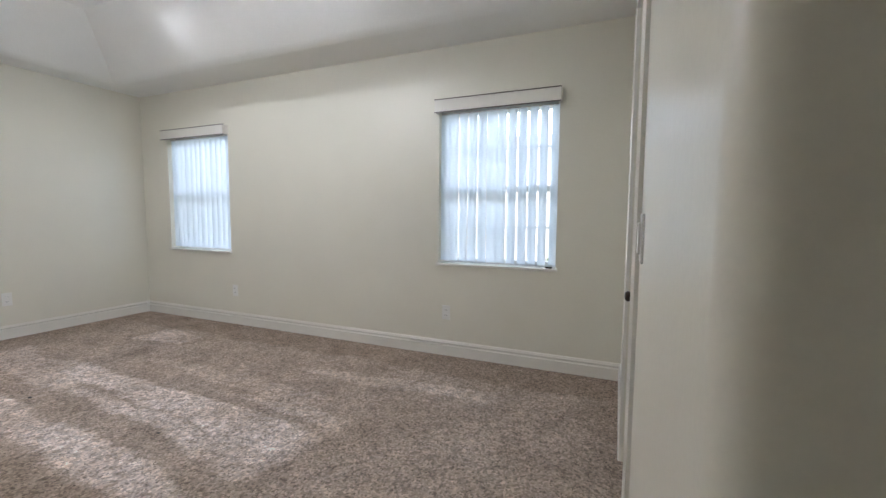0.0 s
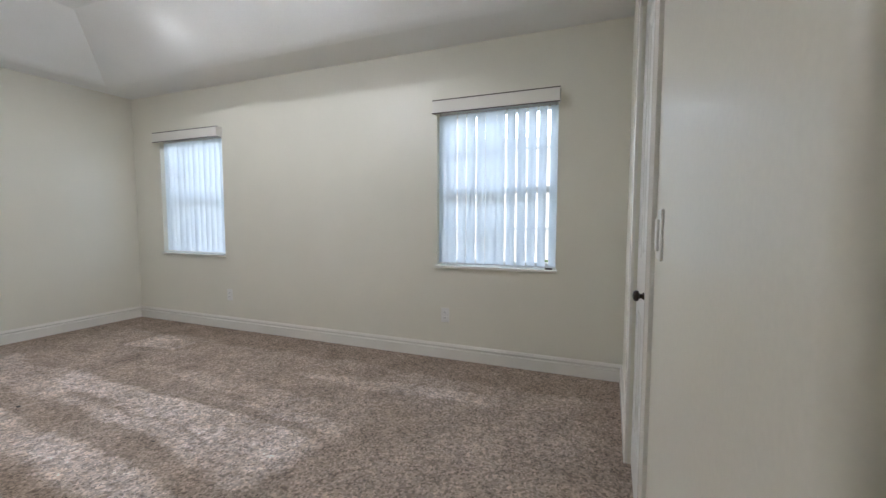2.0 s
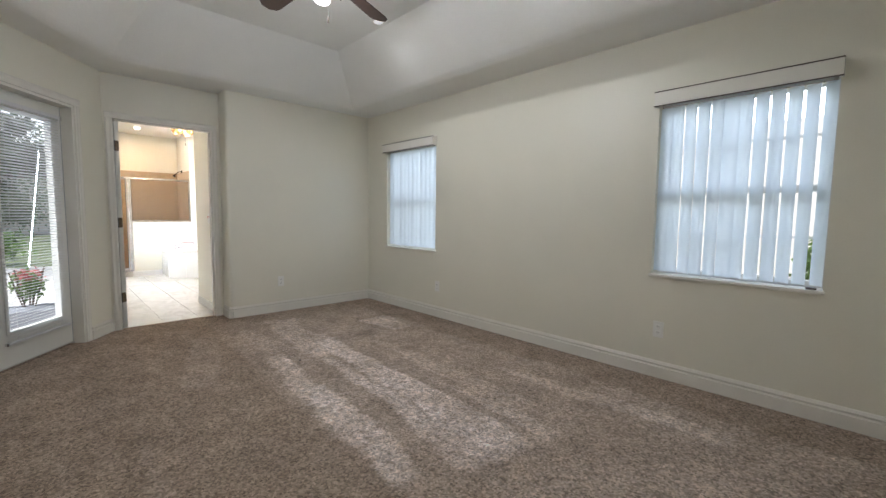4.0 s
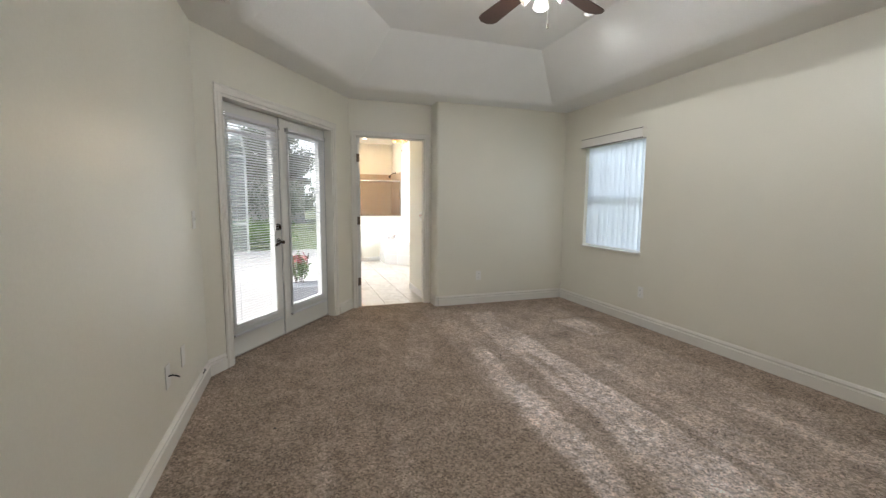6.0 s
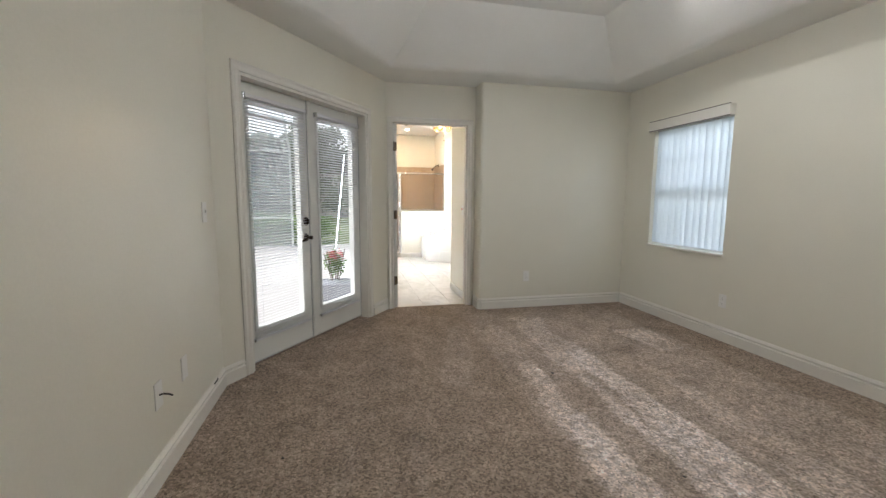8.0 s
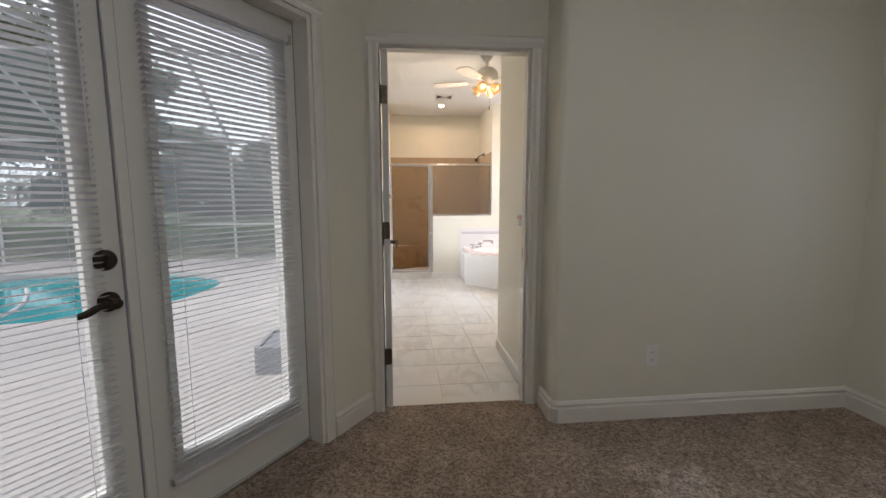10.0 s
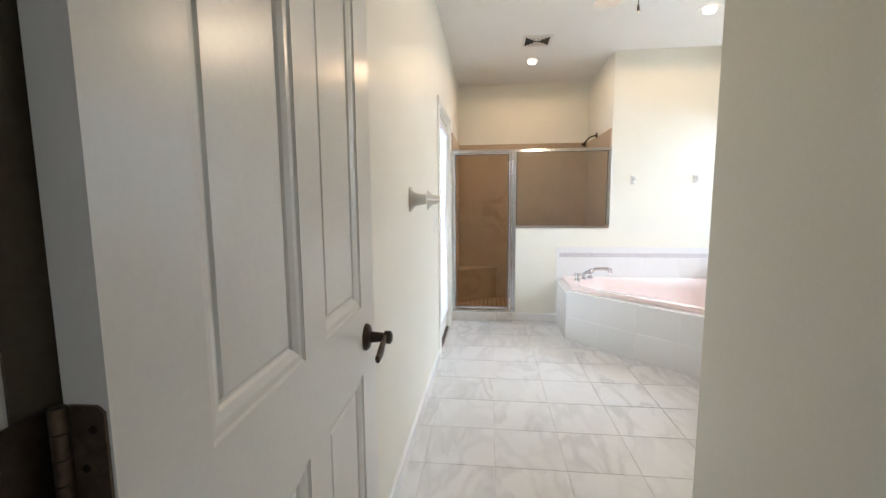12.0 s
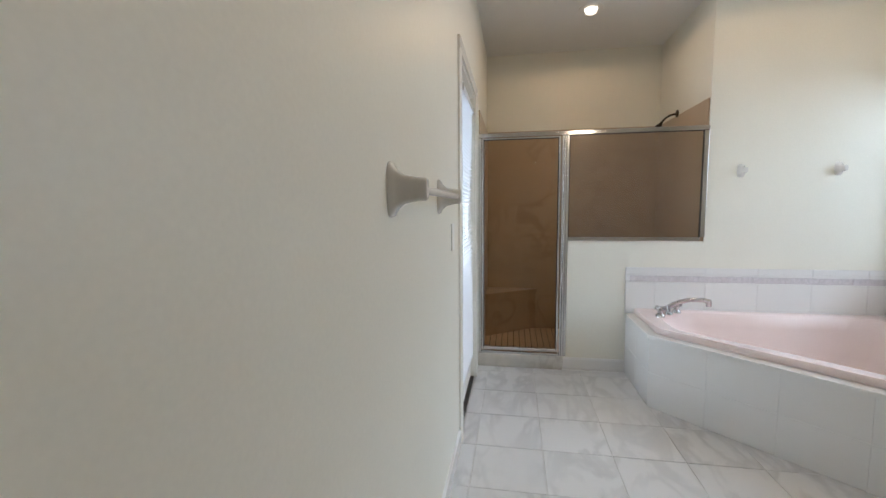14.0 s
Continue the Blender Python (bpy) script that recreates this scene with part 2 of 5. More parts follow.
# vacuum strokes, their sheen painted pale: from x, y to x, y, half widths at both ends, how pale
SHEEN_STROKES = (
    # first a broad lane, lightened in colour where daylight falls
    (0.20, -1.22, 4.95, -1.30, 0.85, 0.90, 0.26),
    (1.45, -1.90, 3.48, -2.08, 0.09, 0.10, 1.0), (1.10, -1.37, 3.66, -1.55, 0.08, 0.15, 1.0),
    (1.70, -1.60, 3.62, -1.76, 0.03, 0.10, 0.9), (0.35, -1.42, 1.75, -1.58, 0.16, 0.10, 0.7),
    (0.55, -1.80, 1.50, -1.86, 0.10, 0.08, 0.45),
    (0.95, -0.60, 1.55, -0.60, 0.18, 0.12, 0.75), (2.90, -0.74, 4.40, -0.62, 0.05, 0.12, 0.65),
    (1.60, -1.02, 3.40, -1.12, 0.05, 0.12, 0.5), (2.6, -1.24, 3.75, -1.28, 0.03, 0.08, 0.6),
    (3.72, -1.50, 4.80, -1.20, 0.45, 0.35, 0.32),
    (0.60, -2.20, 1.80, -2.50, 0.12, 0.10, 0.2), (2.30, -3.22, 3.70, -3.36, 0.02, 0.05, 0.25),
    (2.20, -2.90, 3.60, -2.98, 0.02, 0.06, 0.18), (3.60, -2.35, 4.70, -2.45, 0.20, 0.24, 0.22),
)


def carpet_material():
    m = mat("carpet", (0.455, 0.358, 0.282), 0.95, vary=0.22, scale=7.0, fine=170, bump=0.0, spec=0.1)
    n, l = m.node_tree.nodes, m.node_tree.links
    p = n["Principled BSDF"]
    geo = n.new("ShaderNodeNewGeometry")
    base = p.inputs["Base Color"].links[0].from_socket
    # brushed nap, its sheen put into the colour: tapering vacuum strokes with ragged edges where tufts fall the other
    # way
    def math_node(op, a, b=None, c=None):
        q = n.new("ShaderNodeMath")
        q.operation = op
        for k, v in enumerate((a, b, c)):
            if v is None:
                continue
            if isinstance(v, (int, float)):
                q.inputs[k].default_value = v
            else:
                l.new(v, q.inputs[k])
        return q.outputs[0]

    def soft_step(v, f0, f1):
        q = n.new("ShaderNodeMapRange")
        q.interpolation_type = "SMOOTHSTEP"
        q.inputs["From Min"].default_value, q.inputs["From Max"].default_value = f0, f1
        l.new(v, q.inputs["Value"])
        return q.outputs["Result"]

    def field(scale, detail, rough=0.5):
        q = n.new("ShaderNodeTexNoise")
        q.inputs["Scale"].default_value, q.inputs["Detail"].default_value, q.inputs["Roughness"].default_value = scale, detail, rough
        l.new(geo.outputs["Position"], q.inputs["Vector"])
        return q

    sep = n.new("ShaderNodeSeparateXYZ")
    warp, rag = field(1.5, 3), field(13.0, 7, 0.75)
    sway = math_node("MULTIPLY_ADD", math_node("SUBTRACT", warp.outputs["Fac"], 0.5), 0.24, math_node("MULTIPLY", math_node("SUBTRACT", rag.outputs["Fac"], 0.5), 0.16))
    l.new(geo.outputs["Position"], sep.inputs[0])
    px_, py_ = sep.outputs["X"], math_node("ADD", sep.outputs["Y"], sway)
    lit = None
    for x0, y0, x1, y1, w0, w1, weight in SHEEN_STROKES:
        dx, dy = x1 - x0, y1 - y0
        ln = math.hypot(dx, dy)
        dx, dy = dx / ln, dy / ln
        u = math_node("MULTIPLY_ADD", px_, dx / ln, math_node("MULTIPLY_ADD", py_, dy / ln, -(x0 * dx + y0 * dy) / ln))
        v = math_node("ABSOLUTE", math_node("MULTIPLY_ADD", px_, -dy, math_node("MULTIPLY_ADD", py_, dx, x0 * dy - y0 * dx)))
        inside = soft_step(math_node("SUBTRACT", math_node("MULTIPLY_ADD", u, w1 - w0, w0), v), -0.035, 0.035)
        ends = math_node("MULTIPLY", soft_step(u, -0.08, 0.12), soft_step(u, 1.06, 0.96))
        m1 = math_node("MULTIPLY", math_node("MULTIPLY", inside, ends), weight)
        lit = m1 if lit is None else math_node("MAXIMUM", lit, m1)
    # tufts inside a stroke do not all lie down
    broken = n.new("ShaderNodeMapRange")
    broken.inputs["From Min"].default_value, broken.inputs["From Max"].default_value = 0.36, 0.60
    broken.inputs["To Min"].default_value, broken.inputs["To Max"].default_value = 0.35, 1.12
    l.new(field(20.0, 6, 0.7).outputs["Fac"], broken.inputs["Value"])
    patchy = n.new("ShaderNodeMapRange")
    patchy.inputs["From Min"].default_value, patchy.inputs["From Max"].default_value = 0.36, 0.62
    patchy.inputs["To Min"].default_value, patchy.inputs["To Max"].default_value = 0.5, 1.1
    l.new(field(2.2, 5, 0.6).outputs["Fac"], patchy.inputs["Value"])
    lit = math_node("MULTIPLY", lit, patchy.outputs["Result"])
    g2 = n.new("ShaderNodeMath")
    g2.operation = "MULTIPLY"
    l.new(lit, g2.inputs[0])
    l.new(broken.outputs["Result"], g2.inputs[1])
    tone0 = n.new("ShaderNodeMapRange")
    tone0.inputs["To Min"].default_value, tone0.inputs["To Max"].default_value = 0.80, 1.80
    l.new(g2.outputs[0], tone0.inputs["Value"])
    # trodden, blotchy pile
    blot = n.new("ShaderNodeMapRange")
    blot.inputs["From Min"].default_value, blot.inputs["From Max"].default_value = 0.3, 0.7
    blot.inputs["To Min"].default_value, blot.inputs["To Max"].default_value = 0.70, 1.30
    l.new(math_node("MULTIPLY_ADD", field(3.2, 7, 0.65).outputs["Fac"], 0.6, math_node("MULTIPLY", field(28.0, 4, 0.6).outputs["Fac"], 0.4)), blot.inputs["Value"])
    tone = n.new("ShaderNodeMath")
    tone.operation = "MULTIPLY"
    l.new(tone0.outputs["Result"], tone.inputs[0])
    l.new(blot.outputs["Result"], tone.inputs[1])
    # one darker round patch near the far window
    spot, fade = n.new("ShaderNodeVectorMath"), n.new("ShaderNodeMapRange")
    spot.operation = "DISTANCE"
    spot.inputs[1].default_value = (1.44, -1.0, 0)
    l.new(geo.outputs["Position"], spot.inputs[0])
    fade.interpolation_type = "SMOOTHSTEP"
    fade.inputs["From Min"].default_value, fade.inputs["From Max"].default_value = 0.03, 0.15
    fade.inputs["To Min"].default_value = 0.78
    l.new(spot.outputs["Value"], fade.inputs["Value"])
    # tone with the darker patch multiplied in
    worn = n.new("ShaderNodeMath")
    worn.operation = "MULTIPLY"
    l.new(tone.outputs[0], worn.inputs[0])
    l.new(fade.outputs["Result"], worn.inputs[1])
    # dark and light tufts
    v = n.new("ShaderNodeTexVoronoi")
    v.inputs["Scale"].default_value = 105
    l.new(geo.outputs["Position"], v.inputs["Vector"])
    vr = n.new("ShaderNodeMapRange")
    vr.inputs["To Min"].default_value, vr.inputs["To Max"].default_value = 0.40, 1.56
    l.new(v.outputs["Color"], vr.inputs["Value"])
    mul = n.new("ShaderNodeMath")
    mul.operation = "MULTIPLY"
    l.new(worn.outputs[0], mul.inputs[0])
    l.new(vr.outputs["Result"], mul.inputs[1])
    s = n.new("ShaderNodeVectorMath")
    s.operation = "SCALE"
    # the brushed tufts are painted paler and greyer, as light catches their sides
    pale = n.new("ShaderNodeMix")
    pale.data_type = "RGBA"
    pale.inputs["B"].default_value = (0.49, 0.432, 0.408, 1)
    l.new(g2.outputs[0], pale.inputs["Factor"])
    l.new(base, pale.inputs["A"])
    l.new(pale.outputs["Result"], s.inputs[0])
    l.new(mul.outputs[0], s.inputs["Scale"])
    l.new(s.outputs["Vector"], p.inputs["Base Color"])
    t1, t2, bu = n.new("ShaderNodeTexNoise"), n.new("ShaderNodeTexNoise"), n.new("ShaderNodeBump")
    t1.inputs["Scale"].default_value, t1.inputs["Detail"].default_value = 95, 4
    t2.inputs["Scale"].default_value = 14
    l.new(geo.outputs["Position"], t1.inputs["Vector"])
    l.new(geo.outputs["Position"], t2.inputs["Vector"])
    ad = n.new("ShaderNodeMath")
    l.new(t1.outputs["Fac"], ad.inputs[0])
    l.new(t2.outputs["Fac"], ad.inputs[1])
    bu.inputs["Strength"].default_value, bu.inputs["Distance"].default_value = 0.9, 0.012
    l.new(ad.outputs[0], bu.inputs["Height"])
    l.new(bu.outputs["Normal"], p.inputs["Normal"])
    return m


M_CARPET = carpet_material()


# ---- mesh helpers ----
def box(bm, x0, x1, y0, y1, z0, z1, m=None):
    v = [bm.verts.new((x, y, z)) for z in (z0, z1) for y in (y0, y1) for x in (x0, x1)]
    for f in ((0, 2, 3, 1), (4, 5, 7, 6), (0, 1, 5, 4), (2, 6, 7, 3), (0, 4, 6, 2), (1, 3, 7, 5)):
        bm.faces.new([v[i] for i in f])
    if m is not None:
        for w in v:
            w.co = m @ w.co
    return v


def prism(bm, pts, z0, z1):
    """An upright block over a counter-clockwise outline."""
    lo, hi = [bm.verts.new((x, y, z0)) for x, y in pts], [bm.verts.new((x, y, z1)) for x, y in pts]
    bm.faces.new(lo[::-1])
    bm.faces.new(hi)
    for i in range(len(pts)):
        j = (i + 1) % len(pts)
        bm.faces.new((lo[i], lo[j], hi[j], hi[i]))


def rod(bm, p0, p1, r0, r1=None, seg=16, caps=True):
    r1 = r0 if r1 is None else r1
    p0, p1 = Vector(p0), Vector(p1)
    q = (p1 - p0).to_track_quat("Z", "Y")
    rings = []
    for p, r in ((p0, r0), (p1, r1)):
        rings.append([bm.verts.new(p + q @ Vector((r * math.cos(a), r * math.sin(a), 0))) for a in (2 * math.pi * i / seg for i in range(seg))])
    for i in range(seg):
        j = (i + 1) % seg
        bm.faces.new((rings[0][i], rings[0][j], rings[1][j], rings[1][i]))
    if caps:
        bm.faces.new(rings[0][::-1])
        bm.faces.new(rings[1])


def lathe(bm, profile, base=(0, 0, 0), axis=(0, 0, 1), seg=24):
    """Turns (radius, height) pairs about an axis from base."""
    q, base = Vector(axis).to_track_quat("Z", "Y"), Vector(base)
    rings = [[bm.verts.new(base + q @ Vector((max(r, 1e-4) * math.cos(a), max(r, 1e-4) * math.sin(a), h))) for a in (2 * math.pi * i / seg for i in range(seg))] for r, h in profile]
    for a, b in zip(rings, rings[1:]):
        for i in range(seg):
            j = (i + 1) % seg
            bm.faces.new((a[i], a[j], b[j], b[i]))
    bm.faces.new(rings[0][::-1])
    bm.faces.new(rings[-1])


def tube(bm, points, r, seg=10):
    for a, b in zip(points, points[1:]):
        rod(bm, a, b, r, r, seg)


def rail(bm, profile, p0, p1, n):
    """Runs a (depth, height) profile from p0 to p1 on a wall whose inward normal is n."""
    p0, p1, n = Vector(p0), Vector(p1), Vector((n[0], n[1], 0)).normalized()
    a = [bm.verts.new(p0 + n * d + Vector((0, 0, h))) for d, h in profile]
    b = [bm.verts.new(p1 + n * d + Vector((0, 0, h))) for d, h in profile]
    for i in range(len(profile)):
        j = (i + 1) % len(profile)
        bm.faces.new((a[i], a[j], b[j], b[i]))
    bm.faces.new(a[::-1])
    bm.faces.new(b)


def finish(bm, smooth=False):
    bmesh.ops.recalc_face_normals(bm, faces=bm.faces[:])
    if smooth:
        for f in bm.faces:
            f.smooth = True


def bevel(bm, width, seg=2):
    bmesh.ops.bevel(bm, geom=bm.edges[:], offset=width, segments=seg, affect="EDGES", profile=0.5)


def mesh_of(name, bm, material, smooth=False):
    finish(bm, smooth)
    me = bpy.data.meshes.new(name)
    bm.to_mesh(me)
    bm.free()
    me.materials.append(material)
    if smooth:
        me.set_sharp_from_angle(angle=radians(40))
    return me


def thing(name, label, category, bm=None, material=None, group="", kind="", smooth=False, m=None):
    ob = new(name, mesh_of(name, bm, material, smooth) if bm else None)
    if m is not None:
        ob.matrix_world = m
    return tagged(ob, label, category, group, kind)


def part(name, bm, material, parent, label="", smooth=False):
    ob = new(name, mesh_of(name, bm, material, smooth))
    ob.parent = parent
    return tagged(ob, label)


def B():
    return bmesh.new()


def structure(name, bm, material, label="", category="", smooth=False):
    return thing(name, label, category or name.split("_")[0], bm, material, kind="structure", smooth=smooth)


def round_box(x0, x1, y0, y1, z0, z1, w=0.004, seg=2, m=None):
    bm = B()
    box(bm, x0, x1, y0, y1, z0, z1)
    bevel(bm, w, seg)
    if m is not None:
        bm.transform(m)
    return bm


def wall_with_holes(bm, axis, a0, a1, f0, f1, z1, holes, z0=-0.1):
    """A wall along x or y from a0 to a1, its faces at f0 and f1, with holes (from, to, low, high)."""
    cuts = sorted({a0, a1, *[h[0] for h in holes], *[h[1] for h in holes]})
    for u, v in zip(cuts, cuts[1:]):
        spans, low = [], z0
        for h in sorted((h for h in holes if h[0] <= u and h[1] >= v), key=lambda h: h[2]):
            if h[2] > low:
                spans.append((low, h[2]))
            low = h[3]
        spans.append((low, z1))
        for s, t in spans:
            if axis == "x":
                box(bm, u, v, f0, f1, s, t)
            else:
                box(bm, f0, f1, u, v, s, t)
    bmesh.ops.remove_doubles(bm, verts=bm.verts[:], dist=0.0005)


# ---- bedroom shell ----
RX = 5.115          # closet wall
LY = -4.012         # long wall
XD = -0.225          # face of the bathroom door's wall
JY = -1.79          # corner beside the bathroom door
BY = -2.785         # bathroom's long wall
FA, FB = Vector((1.48, LY, 0)), Vector((XD, -2.79, 0))   # wall of the french doors
FU = (FA - FB).normalized()
FN = Vector((-FU.y, FU.x, 0))
FL = (FA - FB).length
FM = Matrix(((FU.x, FN.x, 0, FB.x), (FU.y, FN.y, 0, FB.y), (0, 0, 1, 0), (0, 0, 0, 1)))   # along the wall, into the room, up
F0, F1, FH = 0.36, 1.865, 2.05    # opening of the french doors
DY0, DY1, DH = -2.712, -1.88, 2.04    # bathroom doorway
SOFFIT, TOP = 2.455, 2.875

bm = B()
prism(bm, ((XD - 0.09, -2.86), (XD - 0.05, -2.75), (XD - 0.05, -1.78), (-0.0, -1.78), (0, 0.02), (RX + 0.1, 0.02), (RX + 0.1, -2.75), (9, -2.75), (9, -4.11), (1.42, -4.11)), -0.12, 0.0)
structure("floor_bedroom", bm, M_CARPET, "brown cut-pile carpet with brushed vacuum strokes, their sheen painted pale", "carpet")

bm = B()
wall_with_holes(bm, "x", -0.4, RX + 0.2, 0.0, 0.2, 2.6, [(a, b, W_Z0, W_Z1) for a, b in WINDOWS])
structure("wall_window", bm, M_WALL, "cream painted bedroom wall with two windows", "wall")

bm = B()
arc = [(-0.035 + 0.035 * math.cos(a), JY + 0.035 + 0.035 * math.sin(a)) for a in (-math.pi / 2 + i * math.pi / 12 for i in range(7))]
prism(bm, ((XD - 0.12, 0.0), (XD - 0.12, JY + 0.03), (XD, JY), *arc, (0.0, 0.0)), -0.1, 2.6)
structure("wall_far", bm, M_WALL, "cream painted wall with rounded corner", "wall", smooth=True)

bm = B()
wall_with_holes(bm, "y", -2.9, JY, XD - 0.12, XD, 2.6, [(DY0 - 0.02, DY1 + 0.02, -0.1, DH + 0.02)])
structure("wall_bath_door", bm, M_WALL, "cream painted wall around the bathroom doorway", "wall")

bm = B()
for a, b, c, d in ((0, F0 - 0.0, -0.1, 2.6), (F1, FL + 0.12, -0.1, 2.6), (F0, F1, FH, 2.6)):
    box(bm, a, b, -0.18, 0, c, d, FM)
bmesh.ops.remove_doubles(bm, verts=bm.verts[:], dist=0.0005)
structure("wall_french", bm, M_WALL, "angled cream wall holding the french doors", "wall")

bm = B()
box(bm, 1.48, 9.0, LY - 0.15, LY, -0.1, 2.6)
structure("wall_long", bm, M_WALL, "plain cream painted bedroom wall", "wall")

bm = B()
HY = -2.83
arc = [(RX + 0.03 - 0.03 * math.sin(a), HY + 0.03 - 0.03 * math.cos(a)) for a in (math.pi / 2 - i * math.pi / 12 for i in range(7))]
CL0, CL1 = -1.90, -1.04   # closet opening
prism(bm, ((RX, CL0), *arc, (9.0, HY), (9.0, HY + 0.15), (RX + 0.15, HY + 0.15), (RX + 0.15, CL0)), -0.1, 2.6)
box(bm, RX, RX + 0.15, CL1, 0.0, -0.1, 2.6)
box(bm, RX, RX + 0.15, CL0, CL1, 2.04, 2.6)
structure("wall_closet", bm, M_WALL, "cream painted wall with rounded corner beside the closet", "wall", smooth=True)
bm = B()
box(bm, 9.0, 9.15, LY - 0.15, HY + 0.15, -0.1, 2.6)
structure("wall_hall_end", bm, M_WALL, "plain cream wall closing the hall", "wall")
bm = B()
box(bm, RX + 0.15, RX + 0.7, CL0 - 0.1, CL1 + 0.1, -0.1, 0.0)
box(bm, RX + 0.65, RX + 0.7, CL0 - 0.1, CL1 + 0.1, 0.0, 2.3)
structure("wall_closet_back", bm, M_WALL, "plain wall inside the closet", "wall")

bm = B()
O = [(-0.39, 0.12), (RX + 0.12, 0.12), (RX + 0.12, LY - 0.1), (1.42, LY - 0.1), (-0.39, -2.84)]
L1 = [(0.27, -0.40), (4.78, -0.40), (4.78, -3.64), (1.58, -3.64), (0.27, -2.77)]
L2 = [(0.79, -0.90), (4.26, -0.90), (4.26, -3.15), (1.75, -3.15), (0.79, -2.51)]
rings = [[bm.verts.new((x, y, z)) for x, y in lp] for lp, z in ((O, SOFFIT), (L1, SOFFIT), (L2, TOP))]
for a, b in zip(rings, rings[1:]):
    for i in range(5):
        j = (i + 1) % 5
        bm.faces.new((a[i], a[j], b[j], b[i]))
bm.faces.new(rings[2])
low = [e for e in bm.edges if all(v in rings[1] for v in e.verts)]
bmesh.ops.bevel(bm, geom=low, offset=0.06, segments=5, affect="EDGES", profile=0.5)
structure("ceiling_bedroom", bm, M_CEIL, "white tray ceiling with sloped sides, rounded edges and a flat border", "ceiling", smooth=True).data.set_sharp_from_angle(angle=radians(18))
bm = B()
box(bm, RX + 0.12, 9.1, LY - 0.1, HY + 0.1, SOFFIT, SOFFIT + 0.1)
structure("ceiling_hall", bm, M_CEIL, "flat white hall ceiling", "ceiling")

# ---- bathroom shell ----
BC = 2.668
SX = -4.288
bm = B()
wall_with_holes(bm, "x", -5.45, XD - 0.12, BY - 0.12, BY, 2.75, [(-4.02, -3.22, -0.1, 1.97)])
structure("wall_bath_long", bm, M_BATHWALL, "cream painted bathroom wall with a glass door", "wall")
bm = B()
box(bm, -1.141, XD - 0.12, -1.832, -1.71, -0.1, 2.75)
structure("wall_bath_passage", bm, M_BATHWALL, "short cream wall with the light switches", "wall")
bm = B()
box(bm, -5.45, -5.3, BY - 0.1, -1.09, -0.1, 2.75)
structure("wall_shower_back", bm, M_BATHWALL, "cream painted wall above the shower tiles", "wall")
bm = B()
box(bm, -5.3, -4.41, -1.206, -1.09, -0.1, 2.75)
structure("wall_shower_side", bm, M_BATHWALL, "cream painted side wall of the shower", "wall")
bm = B()
box(bm, -4.41, -4.29, -1.206, 0.05, -0.1, 2.75)
structure("wall_bath_end", bm, M_BATHWALL, "cream painted wall behind the tub", "wall")
bm = B()
box(bm, -4.39, -4.2905, -2.150, -1.206, -0.1, 0.972)
structure("wall_knee", bm, M_BATHWALL, "low cream wall under the shower glass", "wall")
bm = B()
GX0, GX1, GZ0, GZ1, GY = -4.235, -2.84, 0.78, 1.966, -0.075
wall_with_holes(bm, "x", -4.4, XD - 0.12, GY, GY + 0.2, 2.75, [(GX0, GX1, GZ0, GZ1)])
structure("wall_bath_window", bm, M_BATHWALL, "cream wall around the glass block window", "wall")
bm = B()
box(bm, -5.45, XD - 0.1, BY - 0.1, 0.12, BC, BC + 0.1)
structure("ceiling_bath", bm, M_CEIL, "flat white bathroom ceiling", "ceiling")
bm = B()
box(bm, -5.4, XD - 0.058, BY - 0.02, 0.0, -0.12, -0.003)
floor_bath = structure("floor_bath", bm, M_GROUT, "pale marbled square floor tiles with fine joints", "tile floor")

# ---- trim ----
BASE = ((0, 0), (0.017, 0), (0.017, 0.080), (0.006, 0.085), (0.004, 0.092), (0.014, 0.097), (0.015, 0.105), (0.011, 0.110), (0.006, 0.119), (0, 0.122))
CASE_W = 0.062


def baseboard(label, runs, material=M_TRIM, profile=BASE):
    bm = B()
    for p0, p1, n in runs:
        rail(bm, profile, (*p0, 0), (*p1, 0), n)
    return structure("baseboard", bm, material, label, "baseboard")


f2 = lambda u: tuple((FB + FU * u).xy)
baseboard("white moulded baseboard along the bedroom walls", (
    ((0.0, 0), (RX, 0), (0, -1)), ((0, 0), (0, JY + 0.03), (1, 0)), ((-0.01, JY), (XD + 0.02, JY), (0, -1)),
    (f2(0.0), f2(F0 - 0.07), FN), (f2(F1 + 0.07), f2(FL), FN), ((1.48, LY), (9, LY), (0, 1)),
    ((RX, 0), (RX, CL1 + 0.07), (-1, 0)), ((RX, CL0 - 0.07), (RX, HY + 0.03), (-1, 0)), ((RX + 0.03, HY), (9, HY), (0, -1))))
bm = B()
for i in range(7):
    a = i * math.pi / 12
    p = [(-0.035 + 0.035 * math.cos(-b), JY + 0.035 + 0.035 * math.sin(-b)) for b in (a - 0.01, min(a + math.pi / 12, math.pi / 2))]
    if a < math.pi / 2 - 0.01:
        rail(bm, BASE, (*p[0], 0), (*p[1], 0), (math.cos(-a - 0.13), math.sin(-a - 0.13)))
structure("baseboard_corner", bm, M_TRIM, "white baseboard wrapped round the bullnose corner", "baseboard")
SMALL = ((0, 0), (0.010, 0), (0.010, 0.075), (0.004, 0.088), (0, 0.09))
baseboard("low tile skirting along the bathroom walls", (
    ((-0.46, BY), (-3.15, BY), (0, 1)), ((-1.141, -1.832), (-0.41, -1.832), (0, -1)), ((-1.141, -1.832), (-1.141, -1.71), (-1, 0)),
    ((-4.29, -2.145), (-4.29, -1.70), (1, 0))), M_TUBTILE, SMALL)

